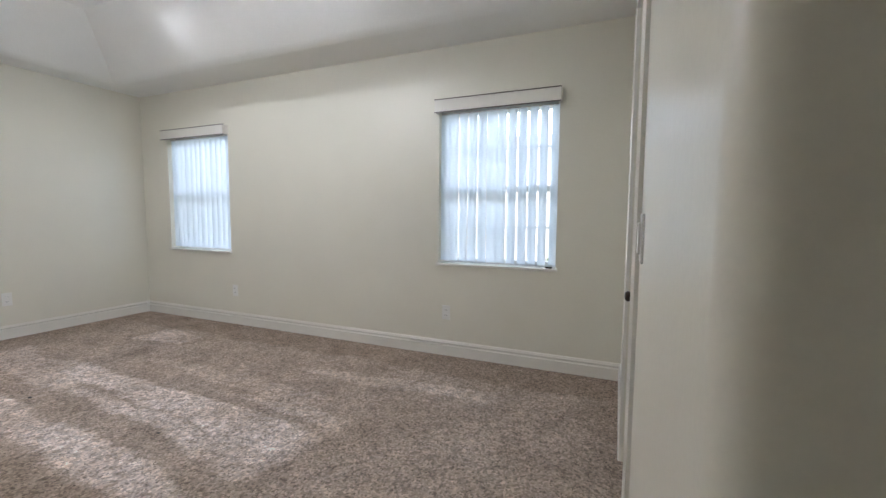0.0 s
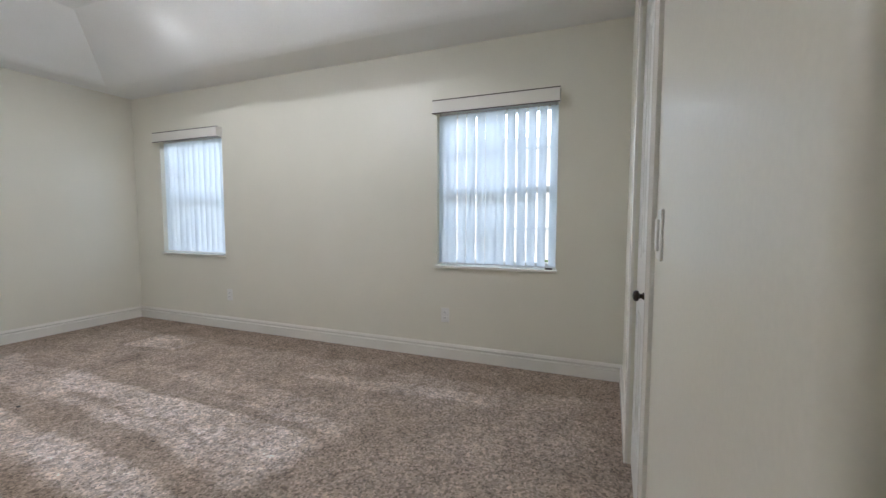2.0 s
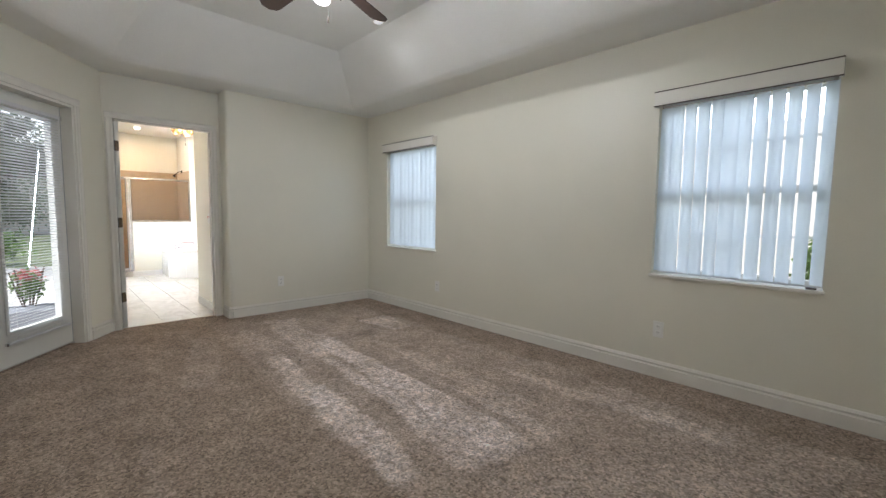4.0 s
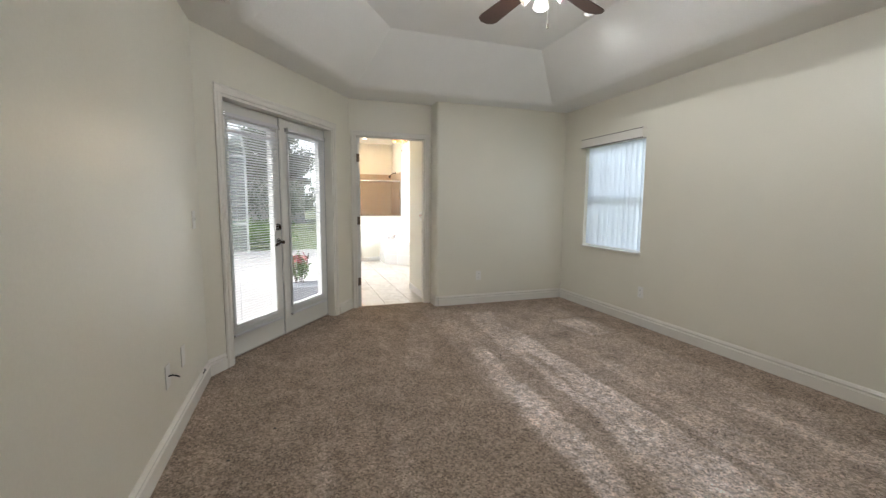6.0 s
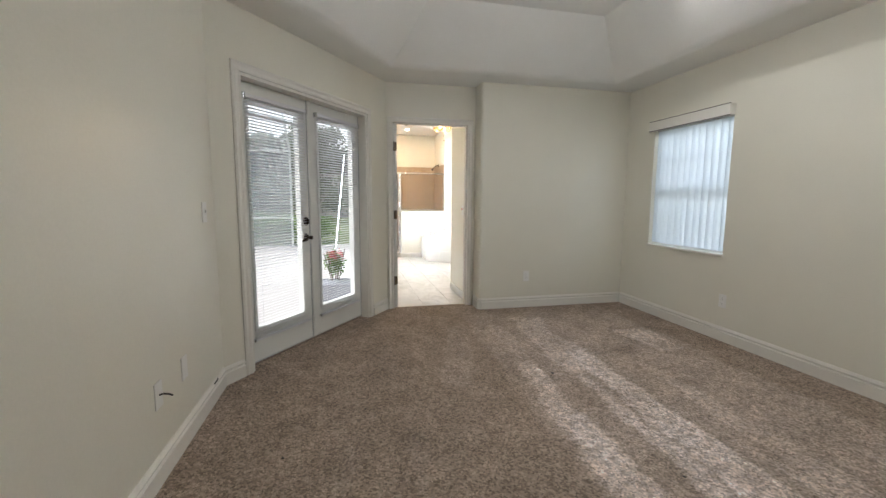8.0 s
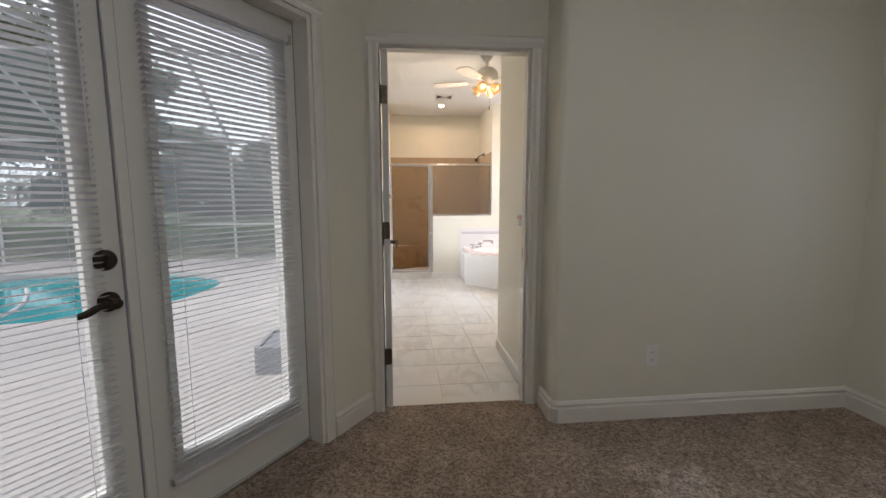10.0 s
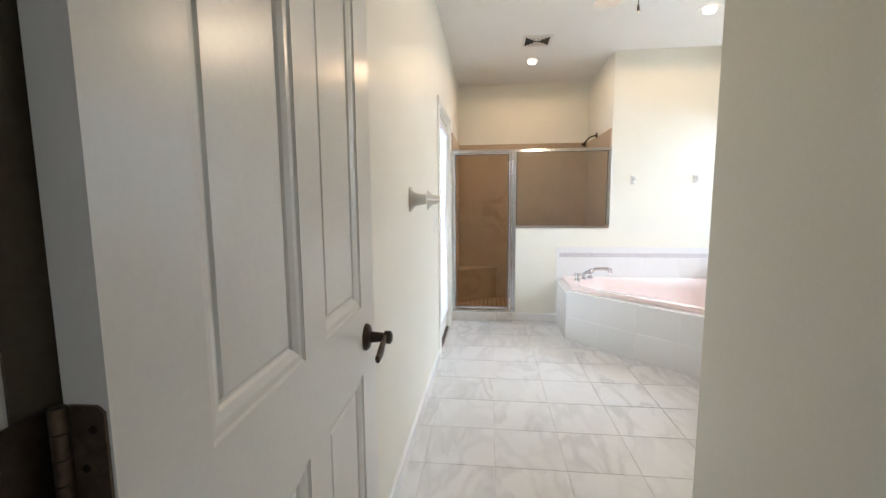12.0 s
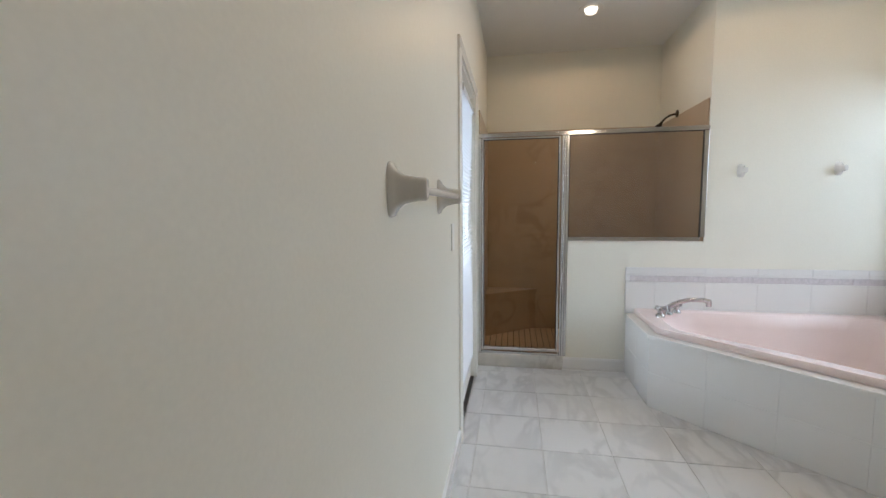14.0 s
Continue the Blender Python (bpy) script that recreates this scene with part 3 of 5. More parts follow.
CASING = ((0, 0), (CASE_W, 0), (CASE_W, 0.010), (0.050, 0.017), (0.030, 0.012), (0.012, 0.016), (0, 0.012))


def casing_frame(parent, u0, u1, h, m, sides="lrt", name="casing"):
    """Moulded casing round an opening; local x along the wall, y into the room."""
    for s in sides:
        bm = B()
        rows = [(a, d) for a, d in CASING]
        if s == "t":
            lo = [bm.verts.new((u0 - CASE_W, d, h + a)) for a, d in rows]
            hi = [bm.verts.new((u1 + CASE_W, d, h + a)) for a, d in rows]
        else:
            e, k = (u0, -1) if s == "l" else (u1, 1)
            lo = [bm.verts.new((e + k * a, d, 0)) for a, d in rows]
            hi = [bm.verts.new((e + k * a, d, h)) for a, d in rows]
        for i in range(len(rows)):
            j = (i + 1) % len(rows)
            bm.faces.new((lo[i], lo[j], hi[j], hi[i]))
        bm.faces.new(lo[::-1])
        bm.faces.new(hi)
        bm.transform(m)
        part(name, bm, M_TRIM, parent)


def local(origin, u, n):
    """Matrix with local x along u, y along n, z up."""
    return Matrix(((u[0], n[0], 0, origin[0]), (u[1], n[1], 0, origin[1]), (0, 0, 1, origin[2] if len(origin) > 2 else 0), (0, 0, 0, 1)))


# ---- bedroom windows with vertical blinds ----
def vane_mesh(h, w=0.089):
    bm = B()
    n = 6
    for k in range(n):
        x = [-w / 2 + w * (k + i) / n for i in (0, 1)]
        y = [0.010 * (1 - (2 * q / w) ** 2) for q in x]
        bm.faces.new([bm.verts.new(c) for c in ((x[0], y[0], -h), (x[1], y[1], -h), (x[1], y[1], 0), (x[0], y[0], 0))])
    bmesh.ops.remove_doubles(bm, verts=bm.verts[:], dist=0.0005)
    return mesh_of("vane", bm, M_VANE, True)


def bedroom_window(number, a, b, turns, label):
    ob = thing("window_%d" % number, label, "window", kind="structure")
    yf = 0.15
    for x0, x1, z0, z1 in ((a, a + 0.035, W_Z0, W_Z1), (b - 0.035, b, W_Z0, W_Z1), (a + 0.035, b - 0.035, W_Z0, W_Z0 + 0.04), (a + 0.035, b - 0.035, W_Z1 - 0.04, W_Z1)):
        part("window_frame", round_box(x0, x1, yf - 0.03, yf + 0.04, z0, z1), M_SCREEN, ob)
    zm = (W_Z0 + W_Z1) / 2 - 0.02
    part("meeting_rail", round_box(a + 0.035, b - 0.035, yf - 0.025, yf + 0.02, zm - 0.022, zm + 0.022), M_SCREEN, ob)
    for k in (1, 2):
        x = a + (b - a) * k / 3
        part("muntin", round_box(x - 0.009, x + 0.009, yf - 0.004, yf + 0.012, W_Z0 + 0.04, W_Z1 - 0.04, 0.002), M_SCREEN, ob)
    for z in ((W_Z0 + zm) / 2 + 0.0, (W_Z1 + zm) / 2):
        part("muntin", round_box(a + 0.035, b - 0.035, yf - 0.002, yf + 0.010, z - 0.009, z + 0.009, 0.002), M_SCREEN, ob)
    bm = B()
    box(bm, a + 0.03, b - 0.03, yf + 0.016, yf + 0.02, W_Z0 + 0.03, W_Z1 - 0.03)
    pane = part("pane", bm, M_GLASS, ob)
    pane.visible_shadow = False
    part("window_sill", round_box(a - 0.012, b + 0.012, -0.022, yf - 0.03, W_Z0 - 0.018, W_Z0 + 0.004, 0.005), M_TRIM, ob)
    # blind
    bl = thing("vertical_blind", "white fabric vertical blind with valance, vanes part open", "blind", group="vertical blinds")
    bl.location = ((a + b) / 2, 0, W_Z1)
    w = b - a
    vb = B()
    box(vb, -w / 2 - 0.012, w / 2 + 0.012, -0.066, -0.056, -0.045, 0.048)
    box(vb, -w / 2 - 0.012, -w / 2 - 0.004, -0.056, -0.001, -0.045, 0.048)
    box(vb, w / 2 + 0.004, w / 2 + 0.012, -0.056, -0.001, -0.045, 0.048)
    part("valance", vb, M_TRIM, bl, "pale valance board")
    for z in (0.049, -0.047):
        part("valance_channel", round_box(-w / 2 - 0.014, w / 2 + 0.014, -0.069, -0.058, z - 0.003, z + 0.003, 0.001), M_BRONZE, bl, "dark valance edge strip")
    part("headrail", round_box(-w / 2 + 0.01, w / 2 - 0.01, 0.02, 0.06, -0.05, -0.004), M_ALU, bl)
    h = W_Z1 - W_Z0 - 0.05 - 0.022
    me = vane_mesh(h)
    n = len(turns)
    for k, t in enumerate(turns):
        v = new("vane", me)
        v.parent = bl
        v.matrix_local = pose(-w / 2 + 0.035 + (w - 0.07) * k / (n - 1), 0.045 + 0.003 * math.sin(3.1 * k), -0.05, 0.25 * math.sin(k * 1.7), 0.15 * math.sin(k * 2.3), t)
    return bl


bedroom_window(1, *WINDOWS[0], [6, 14, 9, 16, 8, 13, 17, 10, 15, 12, 8, 14], "white single-hung bedroom window with grid bars")
bedroom_window(2, *WINDOWS[1], [4, -22, -24, -20, -25, -4, -28, -30, -33, -36, -40, -46], "white single-hung bedroom window near the closet")
bm = round_box(-0.025, 0.025, -0.008, 0.008, 0, 0.012, 0.003)
thing("window_latch", "small dark latch lying on the window sill", "latch", bm, M_BRONZE, m=pose(4.60, 0.0, W_Z0 + 0.0045))


# ---- doors ----
def panel_leaf(name, parent, w, h, th, cols, rows, material=M_DOOR):
    """A stile-and-rail leaf from x 0 to w; cols and rows are the panel openings."""
    bm = B()
    xs = sorted({0, w, *[c for p in cols for c in p]})
    zs = sorted({0, h, *[r for p in rows for r in p]})
    for x0, x1 in zip(xs, xs[1:]):
        for z0, z1 in zip(zs, zs[1:]):
            if not (any(abs(c[0] - x0) < 1e-6 for c in cols) and any(abs(r[0] - z0) < 1e-6 for r in rows)):
                box(bm, x0, x1, -th / 2, th / 2, z0, z1)
    bmesh.ops.remove_doubles(bm, verts=bm.verts[:], dist=0.0003)
    leaf = part(name, bm, material, parent)
    for c in cols:
        for r in rows:
            pm = B()
            for s in (-1, 1):
                rings = []
                for inset, d in ((0, th / 2 - 0.001), (0.004, th / 2 - 0.004), (0.014, th / 2 - 0.005), (0.025, th / 2 - 0.009), (0.029, th / 2 - 0.013), (0.033, th / 2 - 0.013), (0.037, th / 2 - 0.010)):
                    rings.append([pm.verts.new((x, s * d, z)) for x, z in ((c[0] + inset, r[0] + inset), (c[1] - inset, r[0] + inset), (c[1] - inset, r[1] - inset), (c[0] + inset, r[1] - inset))])
                for a, b in zip(rings, rings[1:]):
                    for i in range(4):
                        j = (i + 1) % 4
                        pm.faces.new((a[i], a[j], b[j], b[i]) if s < 0 else (a[j], a[i], b[i], b[j]))
                pm.faces.new(rings[-1] if s < 0 else rings[-1][::-1])
            part("panel", pm, material, leaf)
    return leaf


def lever(parent, m, k=1, length=0.068, drop=0.026):
    """Rose, spindle and curved lever; local y away from the door, lever towards k*x."""
    bm = B()
    lathe(bm, ((0.033, 0), (0.033, 0.004), (0.028, 0.010), (0.014, 0.014), (0.011, 0.045), (0.016, 0.048), (0.016, 0.062), (0.010, 0.066)), (0, 0, 0), (0, 1, 0), 24)
    bm.transform(m)
    h = part("door_handle", bm, M_BRONZE, parent, "dark bronze lever handle", True)
    bm = B()
    pts = [(k * length * t, 0.055 - 0.006 * t, -drop * t * (0.55 + 0.45 * t) + 0.006 * math.sin(5.5 * t)) for t in (i / 8 for i in range(9))]
    for i, (a, b) in enumerate(zip(pts, pts[1:])):
        r0, r1 = (0.0065 + 0.0055 * math.sin(max(0, q - 2) / 6 * 2.6) + 0.0035 * max(0, 2 - q) / 2 for q in (i, i + 1))
        rod(bm, a, b, r0, r1, 12)
    for w in bm.verts:
        w.co.y = 0.052 + (w.co.y - 0.052) * 0.6
    bm.transform(m)
    part("lever", bm, M_BRONZE, h, smooth=True)


# bathroom door, opened back along the bathroom's long wall
door = thing("door_bath", "white four-panel door standing open into the bathroom", "door", kind="structure")
DM = pose(-0.2655, -2.6845, 0.012, 0, 0, 182.43)
leaf_h = 2.015
door.matrix_world = DM
pan_c, pan_r = ((0.111, 0.345), (0.438, 0.675)), ((0.24, 0.82), (0.985, 1.87))
leaf = panel_leaf("leaf", door, 0.80, leaf_h, 0.035, pan_c, pan_r)
lever(door, pose(0.708, -0.0175, 0.902, 0, 0, 180), 1, 0.094, 0.016)
lever(door, pose(0.730, 0.0175, 0.905), -1)
for z in (0.30, 1.04, 1.78):
    bm = B()
    plate = [(0.012, -0.048), (-0.010, -0.048), (-0.0155, -0.043), (-0.0155, 0.043), (-0.010, 0.048), (0.012, 0.048)]
    lo, hi = [bm.verts.new((-0.0005, u, z + v)) for u, v in plate], [bm.verts.new((-0.0028, u, z + v)) for u, v in plate]
    bm.faces.new(lo)
    bm.faces.new(hi[::-1])
    for i in range(6):
        bm.faces.new((lo[i], hi[i], hi[(i + 1) % 6], lo[(i + 1) % 6]))
    for k in range(5):
        rod(bm, (-0.006, 0.0165, z - 0.048 + 0.0194 * k), (-0.006, 0.0165, z - 0.0298 + 0.0194 * k), 0.0058, 0.0058, 12)
    h = part("hinge", bm, M_HINGE, door, "worn bronze butt hinge", True)
    bm = B()
    for u, v in ((-0.006, -0.03), (-0.006, 0.03), (0.002, 0.0)):
        lathe(bm, ((0.0036, 0), (0.003, 0.0008), (0.001, 0.001)), (-0.0028, u, z + v), (-1, 0, 0), 10)
    part("screw", bm, M_BRONZE, h)
    bm = B()
    box(bm, -0.046, -0.009, 0.0205, 0.0225, z - 0.048, z + 0.048)
    part("hinge_plate", bm, M_BRONZE, h)

frame_bath = thing("door_frame_bath", "white painted jambs and casing of the bathroom doorway", "door frame", kind="structure")
for y0, y1 in ((DY0 - 0.02, DY0), (DY1, DY1 + 0.02)):
    part("jamb", round_box(XD - 0.125, XD + 0.004, y0, y1, 0.0, DH, 0.002), M_TRIM, frame_bath)
part("head", round_box(XD - 0.125, XD + 0.004, DY0 - 0.02, DY1 + 0.02, DH, DH + 0.02, 0.002), M_TRIM, frame_bath)
for y0, y1 in ((DY1 - 0.012, DY1 - 0.0005),):
    part("stop", round_box(XD - 0.06, XD - 0.025, y0, y1, 0.0, DH - 0.0005, 0.002), M_TRIM, frame_bath)
part("stop", round_box(XD - 0.06, XD - 0.025, DY0 + 0.012, DY1 - 0.012, DH - 0.012, DH - 0.0005, 0.002), M_TRIM, frame_bath)
# dark strip on the jamb, added for the unlit gap behind the leaf
bm = B()
box(bm, -0.329, XD - 0.012, DY0 + 0.0006, DY0 + 0.0026, 0.0, DH - 0.014)
part("rebate_shade", bm, M_REBATE, frame_bath, "dark brown strip for the shade in the hinge rebate")
casing_frame(frame_bath, -DY1, -DY0, DH, local((XD, 0), (0, -1), (1, 0)), "lrt")
bm = B()
box(bm, XD - 0.105, XD - 0.063, DY1 - 0.0025, DY1 - 0.0004, 0.865, 0.935)
sp_ = part("strike_plate", bm, M_HINGE, frame_bath, "worn bronze strike plate")
bm = B()
box(bm, XD - 0.093, XD - 0.073, DY1 - 0.0035, DY1 - 0.0024, 0.885, 0.916)
part("latch_hole", bm, M_DARK, sp_, "dark latch hole")
bm = B()
box(bm, XD - 0.13, XD - 0.045, DY0, DY1, -0.02, 0.002)
structure("threshold", bm, M_TUBTILE, "pale threshold under the bathroom doorway", "threshold")

# closet door
fr = thing("door_frame_closet", "white painted casing round the closet door", "door frame", kind="structure")
casing_frame(fr, -CL1, -CL0, 2.04, local((RX, 0), (0, -1), (-1, 0)), "lrt")
cd = thing("door_closet", "closed white two-panel folding closet door with dark knob", "door", kind="structure")
cd.matrix_world = pose(RX + 0.030, CL1 - 0.006, 0.015, 0, 0, -90)
cw = CL1 - CL0 - 0.012
panel_leaf("leaf", cd, cw, 2.015, 0.032, ((0.165, 0.705),), ((0.22, 0.745), (0.955, 1.88)))
bm = B()
lathe(bm, ((0.014, 0), (0.012, 0.004), (0.008, 0.008), (0.009, 0.014), (0.018, 0.019), (0.020, 0.027), (0.015, 0.034), (0.003, 0.037)), (0.43, -0.016, 0.845), (0, -1, 0), 20)
part("knob", bm, M_BRONZE, cd, "dark bronze round knob", True)


# ---- french doors with mini blinds ----
def slat_mesh(w, d=0.025):
    bm = B()
    ys = [(-d / 2 + d * i / 4) for i in range(5)]
    rows = [[bm.verts.new((x, y, 0.0025 * (1 - (2 * y / d) ** 2))) for y in ys] for x in (-w / 2, w / 2)]
    for i in range(4):
        bm.faces.new((rows[0][i], rows[1][i], rows[1][i + 1], rows[0][i + 1]))
    return mesh_of("slat", bm, M_SLAT, True)


def mini_blind(label, m, w, z0, z1, tilt, pitch=0.0215, gap=None):
    """An aluminium mini blind on the face of a glazed door; local x along it, y into the room."""
    ob = thing("mini_blind", label, "blind", group="mini blinds", m=m)
    part("headrail", round_box(-w / 2 - 0.008, w / 2 + 0.008, 0.004, 0.034, z1 - 0.028, z1, 0.003), M_SLAT, ob)
    for s in (-1, 1):
        part("bracket", round_box(s * (w / 2 + 0.014) - 0.007, s * (w / 2 + 0.014) + 0.007, 0.002, 0.038, z1 - 0.034, z1 + 0.004, 0.002), M_ALU, ob)
        part("hold_down", round_box(s * (w / 2 + 0.006) - 0.006, s * (w / 2 + 0.006) + 0.006, 0.002, 0.022, z0 - 0.014, z0 + 0.006, 0.002), M_ALU, ob)
    part("bottom_rail", round_box(-w / 2 - 0.004, w / 2 + 0.004, 0.006, 0.030, z0 - 0.010, z0 + 0.008, 0.003), M_SLAT, ob)
    me = slat_mesh(w)
    n = int((z1 - 0.035 - z0 - 0.01) / pitch)
    for k in range(n):
        s = new("slat", me)
        s.parent = ob
        z = z0 + 0.02 + k * pitch
        extra = 38 if gap and abs(z - gap) < 0.012 else 0
        s.matrix_local = pose(0, 0.019, z, tilt + extra + 1.2 * math.sin(k * 1.9), 0.12 * math.sin(k * 0.7), 0)
    for x in (-w * 0.36, w * 0.36):
        bm = B()
        rod(bm, (x, 0.019, z0), (x, 0.019, z1 - 0.02), 0.0009, seg=6)
        part("ladder_cord", bm, M_SLAT, ob)
    return ob


def wand(m, label):
    bm = B()
    rod(bm, (0, 0, 0), (0, 0, -0.62), 0.0035, 0.0035, 6)
    rod(bm, (0, 0, 0.03), (0, 0, 0), 0.002, 0.003, 6)
    return thing("blind_wand", label, "wand", bm, M_SLAT, m=m)


fd = thing("french_doors", "white glazed double doors, closed, opening to the pool deck", "french doors", kind="structure")
FD = -0.09      # face of the leaves behind the wall's face
GZ = (0.27, 1.895)
MIDU = (F0 + F1) / 2
for n, (u0, u1) in enumerate(((F0 + 0.022, MIDU - 0.002), (MIDU + 0.002, F1 - 0.022))):
    bm = B()
    g0, g1 = u0 + 0.115, u1 - 0.115
    for a, b, c, d in ((u0, g0, 0.02, FH - 0.025), (g1, u1, 0.02, FH - 0.025), (g0, g1, 0.02, GZ[0]), (g0, g1, GZ[1], FH - 0.025)):
        box(bm, a, b, FD - 0.045, FD, c, d)
    bmesh.ops.remove_doubles(bm, verts=bm.verts[:], dist=0.0005)
    bm.transform(FM)
    leaf = part("leaf", bm, M_DOOR, fd, "white painted glazed door leaf")
    for a, b, c, d in ((g0 - 0.022, g0 + 0.006, GZ[0] - 0.02, GZ[1] + 0.02), (g1 - 0.006, g1 + 0.022, GZ[0] - 0.02, GZ[1] + 0.02), (g0 + 0.006, g1 - 0.006, GZ[0] - 0.02, GZ[0] + 0.006), (g0 + 0.006, g1 - 0.006, GZ[1] - 0.006, GZ[1] + 0.02)):
        part("glazing_bead", round_box(a, b, FD - 0.001, FD + 0.010, c, d, 0.004, 2, FM), M_DOOR, leaf)
    bm = B()
    box(bm, g0, g1, FD - 0.026, FD - 0.020, GZ[0], GZ[1], FM)
    pane = part("pane", bm, M_GLASS, leaf)
    pane.visible_shadow = False
    mini_blind("white aluminium mini blind with open slats on a glazed door", FM @ Matrix.Translation(((g0 + g1) / 2, FD + 0.011, 0)), g1 - g0 + 0.085, GZ[0] - 0.075, GZ[1] + 0.045, 19, gap=1.80 if n else None)
    wand(FM @ Matrix.Translation((g0 - 0.028, FD + 0.048, GZ[1] + 0.01)), "thin white tilt wand hanging beside a mini blind")
part("astragal", round_box(MIDU - 0.022, MIDU + 0.012, FD + 0.0005, FD + 0.014, 0.02, FH - 0.025, 0.004, 2, FM), M_DOOR, fd)
for a, b, c, d in ((F0, F0 + 0.02, 0, FH), (F1 - 0.02, F1, 0, FH), (F0 + 0.02, F1 - 0.02, FH - 0.022, FH)):
    part("jamb", round_box(a, b, -0.17, 0.002, c, d, 0.002, 2, FM), M_TRIM, fd)
casing_frame(fd, F0, F1, FH, FM, "lrt")
# dark strips that stand in for the shadow lines beside leaves and astragal
for u in (F0 + 0.0205, F1 - 0.0265, MIDU - 0.027, MIDU + 0.0125):
    bm = B()
    box(bm, u, u + 0.005, FD - 0.03, FD + 0.0015, 0.022, FH - 0.026, FM)
    part("gap_shade", bm, M_PLANTER, fd, "thin dark strip for the shade in a door gap")
part("threshold", round_box(F0 + 0.02, F1 - 0.02, -0.20, -0.078, 0.0, 0.022, 0.005, 2, FM), M_ALU, fd, "worn aluminium threshold")
HU = MIDU + 0.062
bm = B()
lathe(bm, ((0.034, 0), (0.034, 0.006), (0.029, 0.014), (0.010, 0.016), (0.009, 0.024)), (0, 0, 0), (0, 1, 0), 24)
box(bm, -0.005, 0.005, 0.018, 0.034, -0.017, 0.017)
bm.transform(FM @ Matrix.Translation((HU, FD, 1.035)))
part("deadbolt", bm, M_BRONZE, fd, "dark bronze deadbolt turn", True)
lever(fd, FM @ Matrix.Translation((HU, FD, 0.90)), 1, 0.10, 0.016)


# ---- plates on the walls ----
def wall_plate(kind, label, m, w=0.072, h=0.118):
    """A cover plate; local x along the wall, y out of it."""
    ob = thing("wall_outlet" if kind == "outlet" else "light_switch" if kind == "switch" else "cable_plate", label, "outlet" if kind == "outlet" else "switch" if kind == "switch" else "plate", m=m)
    part("plate", round_box(-w / 2, w / 2, 0, 0.006, -h / 2, h / 2, 0.003), M_PLASTIC, ob)
    if kind == "outlet":
        for z in (-0.022, 0.022):
            part("socket", round_box(-0.017, 0.017, 0.0055, 0.0085, z - 0.014, z + 0.014, 0.003), M_PLASTIC, ob)
            bm = B()
            for x in (-0.006, 0.006):
                box(bm, x - 0.0012, x + 0.0012, 0.0084, 0.0089, z - 0.004, z + 0.005)
            part("slots", bm, M_DARK, ob)
    if kind == "switch" and h < 0.11:
        part("paddle", round_box(-0.017, 0.017, 0.0055, 0.0115, -0.034, 0.034, 0.002), M_PLASTIC, ob)
    elif kind == "switch":
        part("toggle", round_box(-0.005, 0.005, 0.005, 0.016, -0.004, 0.014, 0.002), M_PLASTIC, ob)
        part("surround", round_box(-0.012, 0.012, 0.0055, 0.0075, -0.022, 0.022, 0.001), M_PLASTIC, ob)
    return ob


wall_plate("outlet", "ivory duplex outlet low on the end wall", local((0, -1.23, 0.36), (0, 1), (1, 0)))
wall_plate("outlet", "ivory duplex outlet under the window", local((3.79, 0, 0.355), (-1, 0), (0, -1)))
wall_plate("outlet", "ivory duplex outlet between the windows", local((1.41, 0, 0.352), (-1, 0), (0, -1)))
wall_plate("plate", "blank ivory cover plate low on the wall", local((2.11, LY, 0.385), (1, 0), (0, 1)))
cp = wall_plate("plate", "ivory cable plate with a black cable end", local((2.40, LY, 0.38), (1, 0), (0, 1)))
bm = B()
tube(bm, [(0, 0.004, 0.0), (-0.006, 0.02, 0.002), (-0.016, 0.036, -0.006), (-0.024, 0.048, -0.016)], 0.004, 8)
part("cable", bm, M_CABLE, cp, "short black cable stub")
bm = B()
tube(bm, [(1.66, LY + 0.016, 0.127), (1.70, LY + 0.026, 0.134), (1.74, LY + 0.022, 0.128)], 0.004, 8)
thing("loose_cable", "short loose cable resting on the baseboard", "cable", bm, M_CABLE)
wall_plate("switch", "ivory toggle switch beside the french doors", local((1.67, LY, 1.145), (1, 0), (0, 1)))
wall_plate("switch", "ivory paddle switch beside the closet door", local((RX, -2.08, 1.095), (0, -1), (-1, 0)), 0.072, 0.108)
wall_plate("plate", "slim white plate beside the bathroom's glass door", local((-2.95, BY, 1.09), (-1, 0), (0, 1)), 0.07, 0.12)
sw = wall_plate("plate", "triple switch plate with red-tipped paddles by the doorway", local((-0.50, -1.832, 1.09), (-1, 0), (0, -1)), 0.20, 0.12)
for k in range(3):
    x = -0.055 + 0.055 * k
    p = part("paddle", round_box(x - 0.015, x + 0.015, 0.005, 0.014, -0.035, 0.035, 0.002), M_PLASTIC, sw)
    bm = B()
    lathe(bm, ((0.010, 0), (0.010, 0.002), (0.006, 0.003)), (x, 0.014, 0.016), (0, 1, 0), 14)
    part("red_mark", bm, M_REDTIP, p, "round red mark")


def crumb(x, y, r, k):
    bm = B()
    bmesh.ops.create_icosphere(bm, subdivisions=1, radius=r)
    for v in bm.verts:
        v.co = Vector((v.co.x * 1.3, v.co.y, v.co.z * 0.5)) * (0.8 + 0.4 * noise.noise(v.co * 90 + Vector((k, 0, 0))))
    thing("lint_speck", "tiny dark speck of lint on the carpet", "lint", bm, M_CABLE, group="specks on the carpet", m=pose(x, y, r * 0.4, 0, 0, 40 * k))


